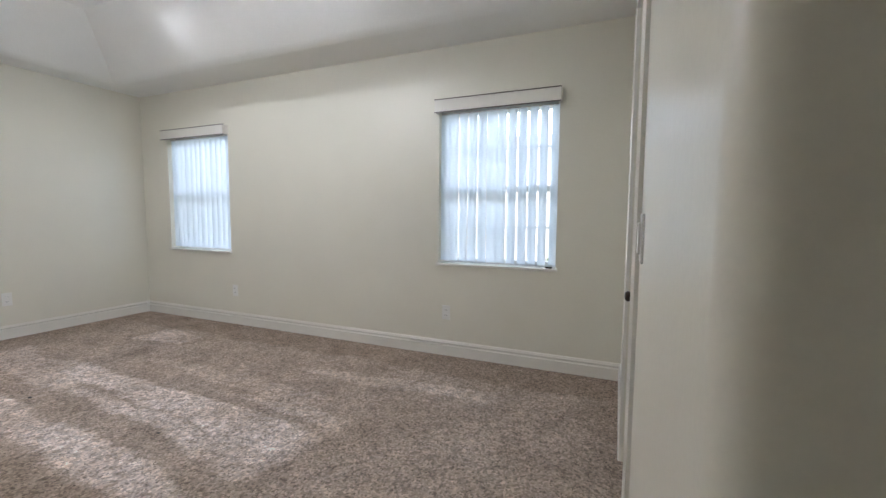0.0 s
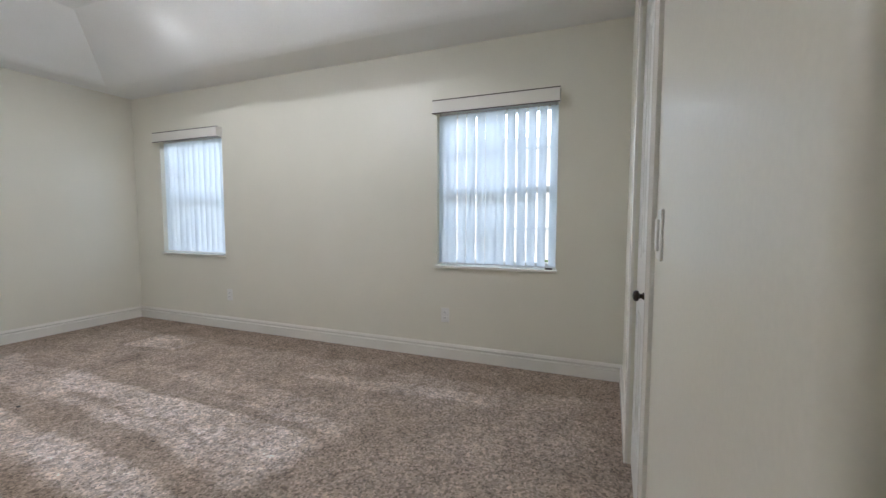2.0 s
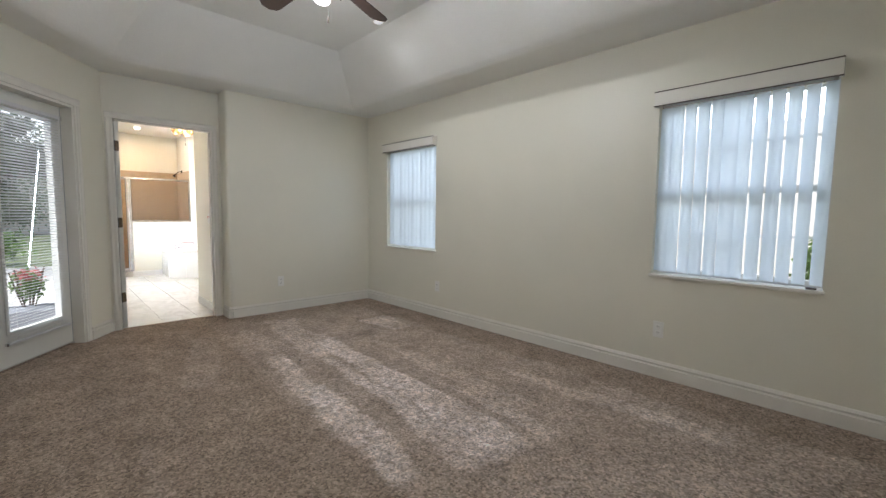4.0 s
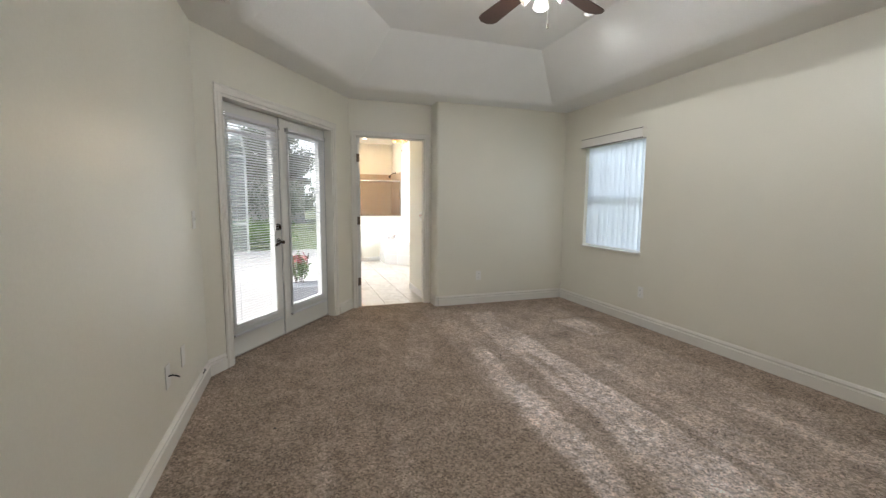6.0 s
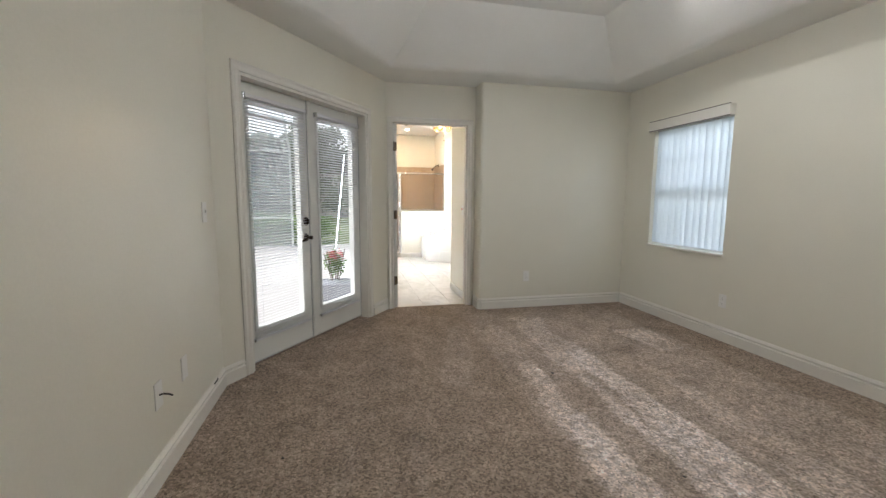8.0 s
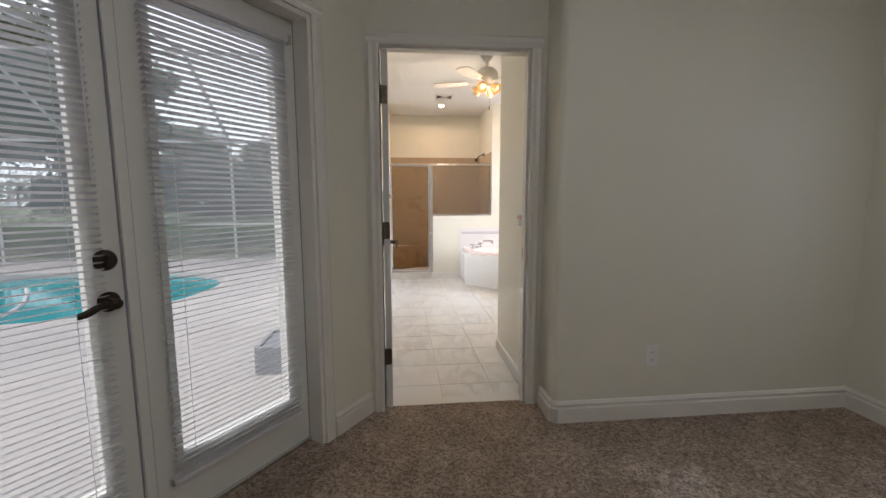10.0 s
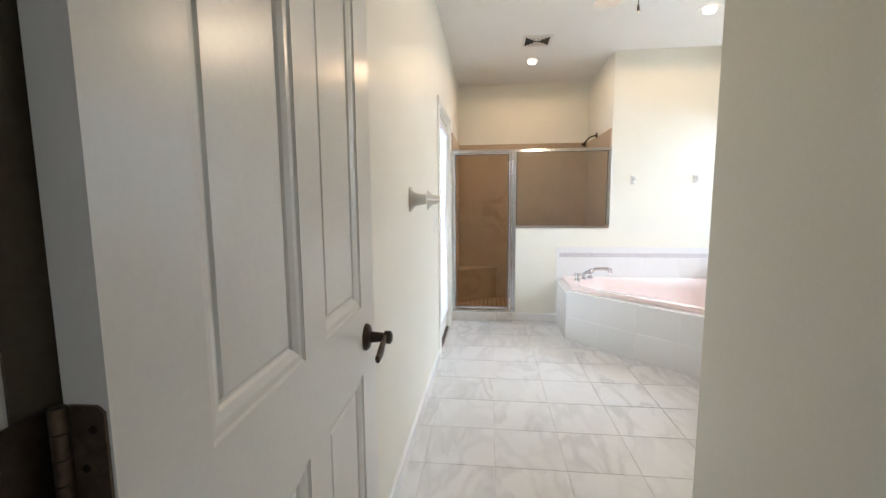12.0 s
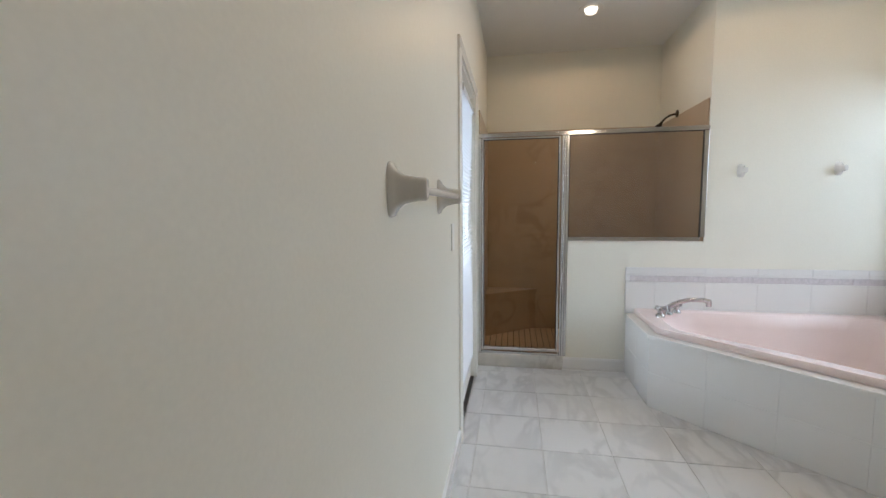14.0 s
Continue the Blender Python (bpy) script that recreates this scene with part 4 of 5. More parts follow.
for k, (x, y, r) in enumerate(((1.76, -1.80, 0.012), (2.38, -3.52, 0.010), (1.99, -3.12, 0.007), (2.62, -3.72, 0.008), (1.66, -3.66, 0.007), (2.9, -1.75, 0.008), (0.9, -1.42, 0.007))):
    crumb(x, y, r, k)


# ---- ceiling fans, vents and lamps ----
def blade_mesh(name, r0, r1, w0, w1, material):
    bm = B()
    top, n = [], 14
    for i in range(n + 1):
        t = i / n
        x = r0 + (r1 - r0) * t
        w = (w0 + (w1 - w0) * t) * (1 if t < 0.85 else math.sqrt(max(0.0, 1 - ((t - 0.85) / 0.16) ** 2)))
        top.append((x, w / 2))
    outline = [(x, -w) for x, w in top] + [(x, w) for x, w in reversed(top)]
    prism(bm, outline, -0.003, 0.003)
    return mesh_of(name, bm, material)


def ceiling_fan(label, centre, z_top, z_motor, blades, start, r1, m_blade, m_body, glow_mat, shades, m_shade, pitch=11, drop=0.03):
    ob = thing("ceiling_fan", label, "ceiling fan", m=Matrix.Translation((*centre, z_motor)))
    d = z_top - z_motor
    bm = B()
    lathe(bm, ((0.02, d - 0.075), (0.035, d - 0.07), (0.065, d - 0.03), (0.07, d)), seg=24)
    part("canopy", bm, m_body, ob, smooth=True)
    bm = B()
    rod(bm, (0, 0, 0.07), (0, 0, d - 0.06), 0.012, seg=14)
    part("downrod", bm, m_body, ob, smooth=True)
    bm = B()
    lathe(bm, ((0.03, -0.085), (0.075, -0.08), (0.105, -0.045), (0.115, 0.0), (0.105, 0.04), (0.07, 0.07), (0.025, 0.085)), seg=32)
    part("motor", bm, m_body, ob, smooth=True)
    me = blade_mesh("blade", 0.19, r1, 0.105, 0.145, m_blade)
    bm = B()
    box(bm, 0.09, 0.24, -0.018, 0.018, -0.004, 0.0)
    box(bm, 0.20, 0.26, -0.045, 0.045, -0.003, 0.001)
    iron = mesh_of("blade_iron", bm, m_body)
    for k in range(blades):
        a = start + 360 / blades * k
        o = new("blade", me)
        o.parent, o.matrix_local = ob, pose(0, 0, -drop, 0, 0, a) @ pose(0, 0, 0, pitch, 0, 0)
        o = new("blade_iron", iron)
        o.parent, o.matrix_local = ob, pose(0, 0, -drop - 0.006, 0, 0, a) @ pose(0, 0, 0, pitch, 0, 0)
    bm = B()
    lathe(bm, ((0.02, -0.12), (0.05, -0.112), (0.055, -0.09), (0.035, -0.075)), seg=24)
    kit = part("light_kit", bm, m_body, ob, smooth=True)
    k3 = 0.78
    for k in range(shades):
        a = radians(start + 20 + 360 / shades * k)
        ax = Vector((math.cos(a) * 0.85, math.sin(a) * 0.85, -0.5))
        p = Vector((math.cos(a) * 0.06, math.sin(a) * 0.055, -0.098))
        bm = B()
        q, rings, seg = ax.to_track_quat("Z", "Y"), [], 20
        for r, h in ((0.020, 0.0), (0.026, 0.015), (0.045, 0.045), (0.058, 0.085), (0.066, 0.105), (0.063, 0.105), (0.055, 0.085), (0.042, 0.047), (0.022, 0.017)):
            rings.append([bm.verts.new(p + q @ Vector((k3 * r * math.cos(t), k3 * r * math.sin(t), k3 * h))) for t in (2 * math.pi * i / seg for i in range(seg))])
        for u, v in zip(rings, rings[1:]):
            for i in range(seg):
                j = (i + 1) % seg
                bm.faces.new((u[i], u[j], v[j], v[i]))
        sh = part("shade", bm, m_shade, kit, "frosted glass tulip shade", True)
        bm = B()
        lathe(bm, [(k3 * r, k3 * h) for r, h in ((0.012, 0.01), (0.016, 0.03), (0.027, 0.06), (0.024, 0.082), (0.008, 0.092))], p, ax, 16)
        part("bulb", bm, glow_mat, kit, "lit bulb", True)
    bm = B()
    rod(bm, (0.03, 0.02, -0.14), (0.03, 0.02, -0.30), 0.0015, seg=6)
    rod(bm, (0.03, 0.02, -0.33), (0.03, 0.02, -0.30), 0.006, 0.004, seg=10)
    part("pull_chain", bm, M_BRONZE, kit)
    return ob


M_FANWHITE = mat("fan_white", (0.78, 0.76, 0.72), 0.35, vary=0.03)
M_BULB2 = glow("soft_bulb", (1, 0.86, 0.68), 6)
M_SOFTLENS = glow("soft_lens", (1, 0.95, 0.88), 0.6)
ceiling_fan("ceiling fan with five dark wood blades and glass shades", (2.48, -1.95), TOP, 2.63, 5, 42, 0.69, M_WOOD, M_FANWHITE, M_BULB2, 4, M_SHADEGLASS)
ceiling_fan("white ceiling fan with four lit glass shades", (-2.17, -1.73), BC, 2.45, 5, 35, 0.55, mat("pale_blade", (0.74, 0.69, 0.64), 0.45, vary=0.05), M_FANWHITE, M_BULB, 4, M_AMBERGLASS, 4, 0.06)
lamp("bedroom_fan_lamp", "POINT", Matrix.Translation((2.48, -1.95, 2.42)), 29, (1, 0.965, 0.93), 0.2)
lamp("bath_fan_lamp", "POINT", Matrix.Translation((-2.17, -1.73, 2.08)), 22, (1, 0.73, 0.45), 0.09)


def recessed_light(x, y, z):
    ob = thing("recessed_light", "small round recessed ceiling light, lit", "ceiling light", group="bathroom ceiling lights", m=Matrix.Translation((x, y, z)))
    bm = B()
    lathe(bm, ((0.05, -0.004), (0.085, -0.003), (0.088, 0.0)), seg=28)
    part("trim_ring", bm, M_FANWHITE, ob, smooth=True)
    bm = B()
    lathe(bm, ((0.030, -0.034), (0.040, -0.029), (0.046, -0.004)), seg=24)
    part("lens", bm, M_CANLENS, ob, "lit opal lens", True)


for x, y in ((-4.47, -1.97), (-3.47, -0.77)):
    recessed_light(x, y, BC)
    s = lamp("can_lamp", "SPOT", look((x, y, BC - 0.05), (x, y - 0.001, 0)), 29, (1, 0.64, 0.33), 0.05)
    s.data.spot_size, s.data.spot_blend = radians(174), 0.2


# two added lights, no fitting known here, for slope scallops and the soffit's shadow
for x in (1.66, 3.25):
    ob = thing("recessed_light", "added flush white light in the tray ceiling, its source unseen", "ceiling light", group="bedroom tray ceiling lights", m=Matrix.Translation((x, -0.985, TOP)))
    bm = B()
    lathe(bm, ((0.045, -0.006), (0.062, -0.005), (0.066, 0.0)), seg=28)
    part("trim_ring", bm, M_FANWHITE, ob, smooth=True)
    bm = B()
    lathe(bm, ((0.040, -0.0075), (0.043, -0.0055)), seg=24)
    part("lens", bm, M_SOFTLENS, ob, "lit opal lens", True)
    s = lamp("tray_fill_lamp", "SPOT", look((x, -0.985, TOP - 0.045), (x, -0.986, 0)), 15, (1, 0.965, 0.92), 0.03)
    s.data.spot_size, s.data.spot_blend = radians(152), 0.6


def vent(label, m, w, h, cross=False):
    ob = thing("ceiling_vent", label, "vent", m=m)
    for x0, x1, y0, y1 in ((-w / 2, w / 2, -h / 2, -h / 2 + 0.025), (-w / 2, w / 2, h / 2 - 0.025, h / 2), (-w / 2, -w / 2 + 0.025, -h / 2 + 0.025, h / 2 - 0.025), (w / 2 - 0.025, w / 2, -h / 2 + 0.025, h / 2 - 0.025)):
        part("frame", round_box(x0, x1, y0, y1, -0.010, 0.0, 0.002), M_FANWHITE, ob)
    bm = B()
    box(bm, -w / 2 + 0.02, w / 2 - 0.02, -h / 2 + 0.02, h / 2 - 0.02, -0.003, -0.001)
    part("backing", bm, M_DARK, ob, "dark vent opening")
    n = 7
    for k in range(n):
        t = -0.5 + (k + 0.5) / n
        bm = B()
        if cross:
            y = t * (h - 0.06)
            keep = abs(2 * t) * (w / 2 - 0.03)
            box(bm, -keep - 0.004, keep + 0.004, y - 0.006, y + 0.006, -0.009, -0.004)
        else:
            x = t * (w - 0.06)
            box(bm, x - 0.006, x + 0.006, -h / 2 + 0.025, h / 2 - 0.025, -0.009, -0.004)
        part("slat", bm, M_FANWHITE, ob)
    return ob


vent("white square ceiling vent with triangular louvres", pose(-3.95, -1.98, BC, 0, 0, 90), 0.26, 0.26, True)
vent("white slotted air vent in the ceiling soffit", pose(1.99, -3.81, SOFFIT, 0, 0, 0), 0.30, 0.20)


# ---- shower ----
sh = thing("shower_enclosure", "chrome-framed shower enclosure with door and side panel", "shower")
Y0, YM, Y1, ZT = BY + 0.004, -2.155, -1.208, 1.764


def chrome(name, x0, x1, y0, y1, z0, z1, parent=None):
    return part(name, round_box(x0, x1, y0, y1, z0, z1, 0.003), M_ALU, parent or sh)


chrome("header", SX - 0.025, SX + 0.018, Y0, Y1, ZT - 0.03, ZT)
chrome("wall_channel", SX - 0.02, SX + 0.012, Y0, Y0 + 0.024, 0.098, ZT - 0.03)
for y0, y1, d in ((-0.022, -0.007, 0.0165), (-0.0065, 0.0085, 0.0215), (0.009, 0.03, 0.013)):
    chrome("post", SX - 0.022, SX + d, YM + y0, YM + y1, 0.098, ZT - 0.03)
chrome("wall_channel", SX - 0.02, SX + 0.012, Y1 - 0.032, Y1, 1.002, ZT - 0.03)
chrome("sill_channel", SX - 0.02, SX + 0.012, YM + 0.03, Y1 - 0.032, 0.974, 1.002)
chrome("threshold", SX - 0.02, SX + 0.012, Y0 + 0.024, YM - 0.022, 0.098, 0.116)
bm = B()
box(bm, SX - 0.006, SX, YM + 0.028, Y1 - 0.03, 0.997, ZT - 0.028)
pane = part("side_pane", bm, M_OBSCURE, sh, "grey-brown obscure glass pane")
pane.visible_shadow = False
sd = chrome("door", SX - 0.004, SX + 0.014, Y0 + 0.026, Y0 + 0.040, 0.13, ZT - 0.034)
for y0, y1, z0, z1 in ((YM - 0.044, YM - 0.030, 0.13, ZT - 0.034), (Y0 + 0.040, YM - 0.044, 0.13, 0.152), (Y0 + 0.040, YM - 0.044, ZT - 0.046, ZT - 0.034)):
    chrome("door_rail", SX - 0.004, SX + 0.014, y0, y1, z0, z1, sd)
chrome("latch", SX + 0.014, SX + 0.028, Y0 + 0.026, Y0 + 0.042, 0.86, 1.02, sd)
bm = B()
box(bm, SX + 0.002, SX + 0.007, Y0 + 0.036, YM - 0.040, 0.15, ZT - 0.04)
pane = part("door_pane", bm, M_SHOWERGLASS, sd, "clear shower door glass")
pane.visible_shadow = False
for y0, y1, z0, z1, host in ((YM + 0.03, YM + 0.034, 1.002, ZT - 0.03, sh), (Y1 - 0.036, Y1 - 0.032, 1.002, ZT - 0.03, sh), (YM + 0.034, Y1 - 0.036, ZT - 0.034, ZT - 0.03, sh), (YM - 0.049, YM - 0.044, 0.152, ZT - 0.046, sd), (Y0 + 0.040, Y0 + 0.044, 0.152, ZT - 0.046, sd), (Y0 + 0.044, YM - 0.049, ZT - 0.050, ZT - 0.046, sd)):
    bm = B()
    box(bm, SX - 0.003, SX + 0.011, y0, y1, z0, z1)
    part("gasket", bm, M_CABLE, host, "thin black gasket")
structure("shower_curb", round_box(-4.39, SX + 0.024, BY + 0.002, -2.151, -0.005, 0.097, 0.006), M_CURB, "pale marbled shower curb", "curb")
bm = B()
prism(bm, ((-4.945, BY + 0.012), (-5.288, BY + 0.012), (-5.288, -2.30))[::-1], 0.02, 0.398)
structure("shower_bench", bm, M_STONE, "tan marble corner bench in the shower", "bench")
bm = B()
prism(bm, ((-4.93, BY + 0.0115), (-5.2875, BY + 0.0115), (-5.2875, -2.28))[::-1], 0.399, 0.42)
structure("shower_bench_top", bm, M_STONE, "tan marble slab on the shower bench", "bench")
bm = B()
box(bm, -5.299, -5.289, BY + 0.011, -1.217, 0.0, 1.95)
box(bm, -5.289, -4.33, BY + 0.001, BY + 0.011, 0.0, 1.95)
box(bm, -5.289, -4.30, -1.217, -1.207, 0.0, 1.95)
box(bm, -4.405, -4.391, -2.150, -1.218, 0.0, 0.972)
structure("shower_lining", bm, M_STONE, "tan cultured marble shower lining", "shower wall")
bm = B()
box(bm, -5.29, -4.39, BY + 0.01, -1.21, -0.005, 0.012)
shower_pan = structure("shower_floor", bm, M_SHOWERGROUT, "brown mosaic shower floor", "shower floor")
bm = B()
for i in range(17):
    for j in range(29):
        x, y = -5.285 + 0.0525 * i, BY + 0.013 + 0.0525 * j
        box(bm, x, x + 0.047, y, y + 0.047, 0.012, 0.018)
o = part("mosaic", bm, M_MOSAIC, shower_pan)
tagged(o, kind="stuff")
shd = thing("wall_shower", "dark bronze wall shower on a curved arm", "shower")
bm = B()
lathe(bm, ((0.03, 0), (0.028, 0.008), (0.012, 0.012)), (-4.85, -1.218, 1.965), (0, -1, 0), 18)
part("flange", bm, M_BRONZE, shd, smooth=True)
bm = B()
tube(bm, [(-4.85, -1.22, 1.965), (-4.85, -1.27, 1.955), (-4.85, -1.31, 1.93), (-4.85, -1.34, 1.895)], 0.008, 10)
part("arm", bm, M_BRONZE, shd, smooth=True)
bm = B()
lathe(bm, ((0.010, 0), (0.013, 0.015), (0.026, 0.038), (0.028, 0.048), (0.024, 0.051)), (-4.85, -1.335, 1.90), (0, -0.5, -0.85), 20)
part("head", bm, M_BRONZE, shd, smooth=True)

# ---- corner tub ----
DECK = ((-4.288, -1.715), (-3.740, -1.715), (-2.832, -0.807), (-2.832, GY - 0.002), (-4.288, GY - 0.002))
DZ = 0.447
tub = thing("bathtub", "pink corner bathtub set in a white tiled surround", "bathtub")
bm = B()
IN = ((-4.286, -1.702), (-3.746, -1.702), (-2.845, -0.801), (-2.845, GY - 0.004), (-4.286, GY - 0.004))
for p, q in zip(IN[:3], IN[1:4]):
    w = (Vector(q) - Vector(p)).normalized()
    w = Vector((-w.y, w.x)) * 0.012
    prism(bm, (p, q, (q[0] + w.x, q[1] + w.y), (p[0] + w.x, p[1] + w.y)), -0.005, DZ - 0.022)
part("surround", bm, M_TUBGROUT, tub)


def around(c, pts, n):
    """n points of an outline, evenly round c."""
    out = []
    for k in range(n):
        a = 2 * math.pi * k / n
        d, best = Vector((math.cos(a), math.sin(a))), None
        for i in range(len(pts)):
            p, q = Vector(pts[i]) - c, Vector(pts[(i + 1) % len(pts)]) - c
            e = q - p
            den = d.x * e.y - d.y * e.x
            if abs(den) < 1e-9:
                continue
            s, t = (p.x * e.y - p.y * e.x) / den, (p.x * d.y - p.y * d.x) / den
            if s > 0 and -1e-6 <= t <= 1 + 1e-6 and (best is None or s < best):
                best = s
        out.append((d, best))
    return out


C = Vector((-3.66, -0.80))
N = 120
RIM = ((-4.279, -1.655), (-3.765, -1.655), (-2.905, -0.795), (-2.905, GY - 0.012), (-4.279, GY - 0.012))
rad = around(C, RIM, N)
bm = B()
loops = []
for inset, soft, z in ((0.0, 0.0, DZ + 0.002), (0.0, 0.0, DZ + 0.030), (0.006, 0.0, DZ + 0.038), (0.085, 0.25, DZ + 0.038), (0.098, 0.4, DZ + 0.030), (0.125, 0.6, 0.40), (0.17, 0.8, 0.24), (0.23, 0.9, 0.14), (0.32, 1.0, 0.10), (0.50, 1.0, 0.09)):
    lp = []
    for k, (d, r) in enumerate(rad):
        sm = sum(rad[(k + j) % N][1] for j in range(-9, 10)) / 19
        rr = max(0.02, (r * (1 - soft) + min(r, sm) * soft) - inset)
        lp.append(bm.verts.new((C.x + d.x * rr, C.y + d.y * rr, z)))
    loops.append(lp)
for a, b in zip(loops, loops[1:]):
    for i in range(N):
        j = (i + 1) % N
        bm.faces.new((a[i], a[j], b[j], b[i]))
bm.faces.new(loops[-1])
part("basin", bm, M_TUB, tub, "glossy pink acrylic basin", True)
bm = B()
out_l = around(C, DECK, N)
rings = []
for f, (src, z) in enumerate(((out_l, DZ - 0.022), (out_l, DZ - 0.004), (out_l, DZ), (rad, DZ))):
    e = 0.006 if f == 2 else 0.004 if f == 3 else 0
    rings.append([bm.verts.new((C.x + d.x * (r - e), C.y + d.y * (r - e), z)) for d, r in src])
for a, b in zip(rings, rings[1:]):
    for i in range(N):
        j = (i + 1) % N
        bm.faces.new((a[i], a[j], b[j], b[i]))
part("deck_edge", bm, M_TUBTILE, tub, "white tiled ledge")
fc = thing("tub_faucet", "chrome tub faucet with two handles and long spout", "faucet")
FX, FY, FZ = -4.13, -1.47, DZ + 0.038
bm = B()
lathe(bm, ((0.026, 0), (0.024, 0.012), (0.015, 0.02), (0.014, 0.06), (0.010, 0.065)), (FX, FY, FZ), seg=18)
tube(bm, [(FX, FY, FZ + 0.05), (FX + 0.01, FY + 0.05, FZ + 0.085), (FX + 0.015, FY + 0.12, FZ + 0.105), (FX + 0.02, FY + 0.20, FZ + 0.108), (FX + 0.02, FY + 0.245, FZ + 0.098)], 0.0155, 14)
rod(bm, (FX + 0.02, FY + 0.238, FZ + 0.105), (FX + 0.02, FY + 0.240, FZ + 0.066), 0.018, 0.017, 14)
part("spout", bm, M_CHROME, fc, smooth=True)
for dx, dy in ((0.07, -0.075), (-0.06, 0.07)):
    bm = B()
    lathe(bm, ((0.030, 0), (0.028, 0.012), (0.018, 0.022), (0.017, 0.045), (0.024, 0.052), (0.020, 0.064), (0.008, 0.068)), (FX + dx, FY + dy, FZ), seg=16)
    h = part("handle", bm, M_CHROME, fc, smooth=True)
    for a in (0.4, 2.0, 3.5, 5.1):
        bm = B()
        rod(bm, (FX + dx, FY + dy, FZ + 0.05), (FX + dx + 0.038 * math.cos(a), FY + dy + 0.038 * math.sin(a), FZ + 0.058), 0.008, 0.011, 10)
        part("spoke", bm, M_CHROME, h, smooth=True)

# ---- vanity ----
va = thing("vanity_cabinet", "white bathroom vanity with three drawers", "vanity")
VX0, VX1, VY, VT = -2.80, -1.30, -0.675, 0.75
bm = B()
box(bm, VX0, VX1, VY + 0.02, GY, 0.085, VT - 0.03)
part("body", bm, M_DOOR, va)
bm = B()
box(bm, VX0 + 0.02, VX1, VY + 0.08, GY, -0.005, 0.085)
part("plinth", bm, M_DOOR, va)
for col in range(3):
    x0 = VX0 + 0.005 + col * 0.5
    for z0, z1 in ((0.10, 0.32), (0.325, 0.545), (0.55, 0.69)):
        d = part("drawer", round_box(x0, x0 + 0.49, VY, VY + 0.019, z0, z1, 0.004), M_DOOR, va)
        bm = B()
        lathe(bm, ((0.008, 0), (0.007, 0.012), (0.015, 0.018), (0.016, 0.026), (0.010, 0.031)), (x0 + 0.185, VY, (z0 + z1) / 2), (0, -1, 0), 16)
        part("knob", bm, M_CERAMIC, d, "white ceramic knob", True)
ct = thing("vanity_counter", "grey-white marbled vanity counter", "counter", round_box(VX0 - 0.012, VX1 + 0.01, VY - 0.02, GY - 0.001, VT - 0.03, VT, 0.006), M_COUNTER)


# ---- towel bar and hooks ----
def bar_post(x, m):
    bm = B()
    rings = []
    for d, w, h in ((0, 0.032, 0.062), (0.006, 0.031, 0.060), (0.014, 0.024, 0.046), (0.030, 0.018, 0.032), (0.060, 0.016, 0.026), (0.078, 0.016, 0.025), (0.084, 0.013, 0.021)):
        lp = []
        for i in range(20):
            a = 2 * math.pi * i / 20
            c, s = math.cos(a), math.sin(a)
            lp.append(bm.verts.new((x + w * math.copysign(abs(c) ** 0.6, c), d, h * math.copysign(abs(s) ** 0.6, s))))
        rings.append(lp)
    for a, b in zip(rings, rings[1:]):
        for i in range(20):
            j = (i + 1) % 20
            bm.faces.new((a[i], a[j], b[j], b[i]))
    bm.faces.new(rings[-1])
    bm.transform(m)
    return bm


tb = thing("towel_bar", "pale ceramic towel bar on the bathroom wall", "towel bar")
tm = local((-2.33, BY, 1.258), (-1, 0), (0, 1))
for x in (-0.295, 0.295):
    part("post", bar_post(x, tm), M_CERAMIC, tb, smooth=True)
bm = B()
rod(bm, tm @ Vector((-0.28, 0.066, 0)), tm @ Vector((0.28, 0.066, 0)), 0.010, seg=14)
part("bar", bm, M_CERAMIC, tb, smooth=True)
for y in (-0.998, -0.42):
    hk = thing("bar_bracket", "small white ceramic towel bar bracket without bar", "bracket", group="brackets over the tub")
    part("post", bar_post(0, local((-4.29, y, 1.455), (0, -1), (1, 0)) @ Matrix.Diagonal((0.8, 0.8, 0.72, 1))), M_CERAMIC, hk, smooth=True)

# ---- bathroom's glass door to the deck ----
gd = thing("door_pool", "white glazed bathroom door with a mini blind", "door", kind="structure")
gm = local((-3.22, BY), (-1, 0), (0, 1))
bm = B()
for a, b, c, d in ((0.02, 0.14, 0.02, 1.95), (0.66, 0.78, 0.02, 1.95), (0.14, 0.66, 0.02, 0.26), (0.14, 0.66, 1.82, 1.95)):
    box(bm, a, b, -0.075, -0.03, c, d)
bmesh.ops.remove_doubles(bm, verts=bm.verts[:], dist=0.0005)
bm.transform(gm)
part("leaf", bm, M_DOOR, gd)
bm = B()
box(bm, 0.14, 0.66, -0.056, -0.050, 0.26, 1.82, gm)
pane = part("pane", bm, M_GLASS, gd)
pane.visible_shadow = False
for a, b, c, d in ((0, 0.02, 0, 1.97), (0.78, 0.80, 0, 1.97), (0.02, 0.78, 1.952, 1.97)):
    part("jamb", round_box(a, b, -0.118, 0.001, c, d, 0.002, 2, gm), M_TRIM, gd)
casing_frame(gd, 0.0, 0.80, 1.97, gm, "lrt")
part("threshold", round_box(0.02, 0.78, -0.12, -0.005, 0, 0.02, 0.004, 2, gm), M_BRONZE, gd, "dark metal threshold")
mini_blind("white mini blind on the bathroom's glass door", gm @ Matrix.Translation((0.40, -0.029, 0)), 0.54, 0.22, 1.86, 14)

# ---- outside ----
OZ = -0.06
PC, PA, PB = Vector((-4.2, -8.4)), 1.7, 3.0


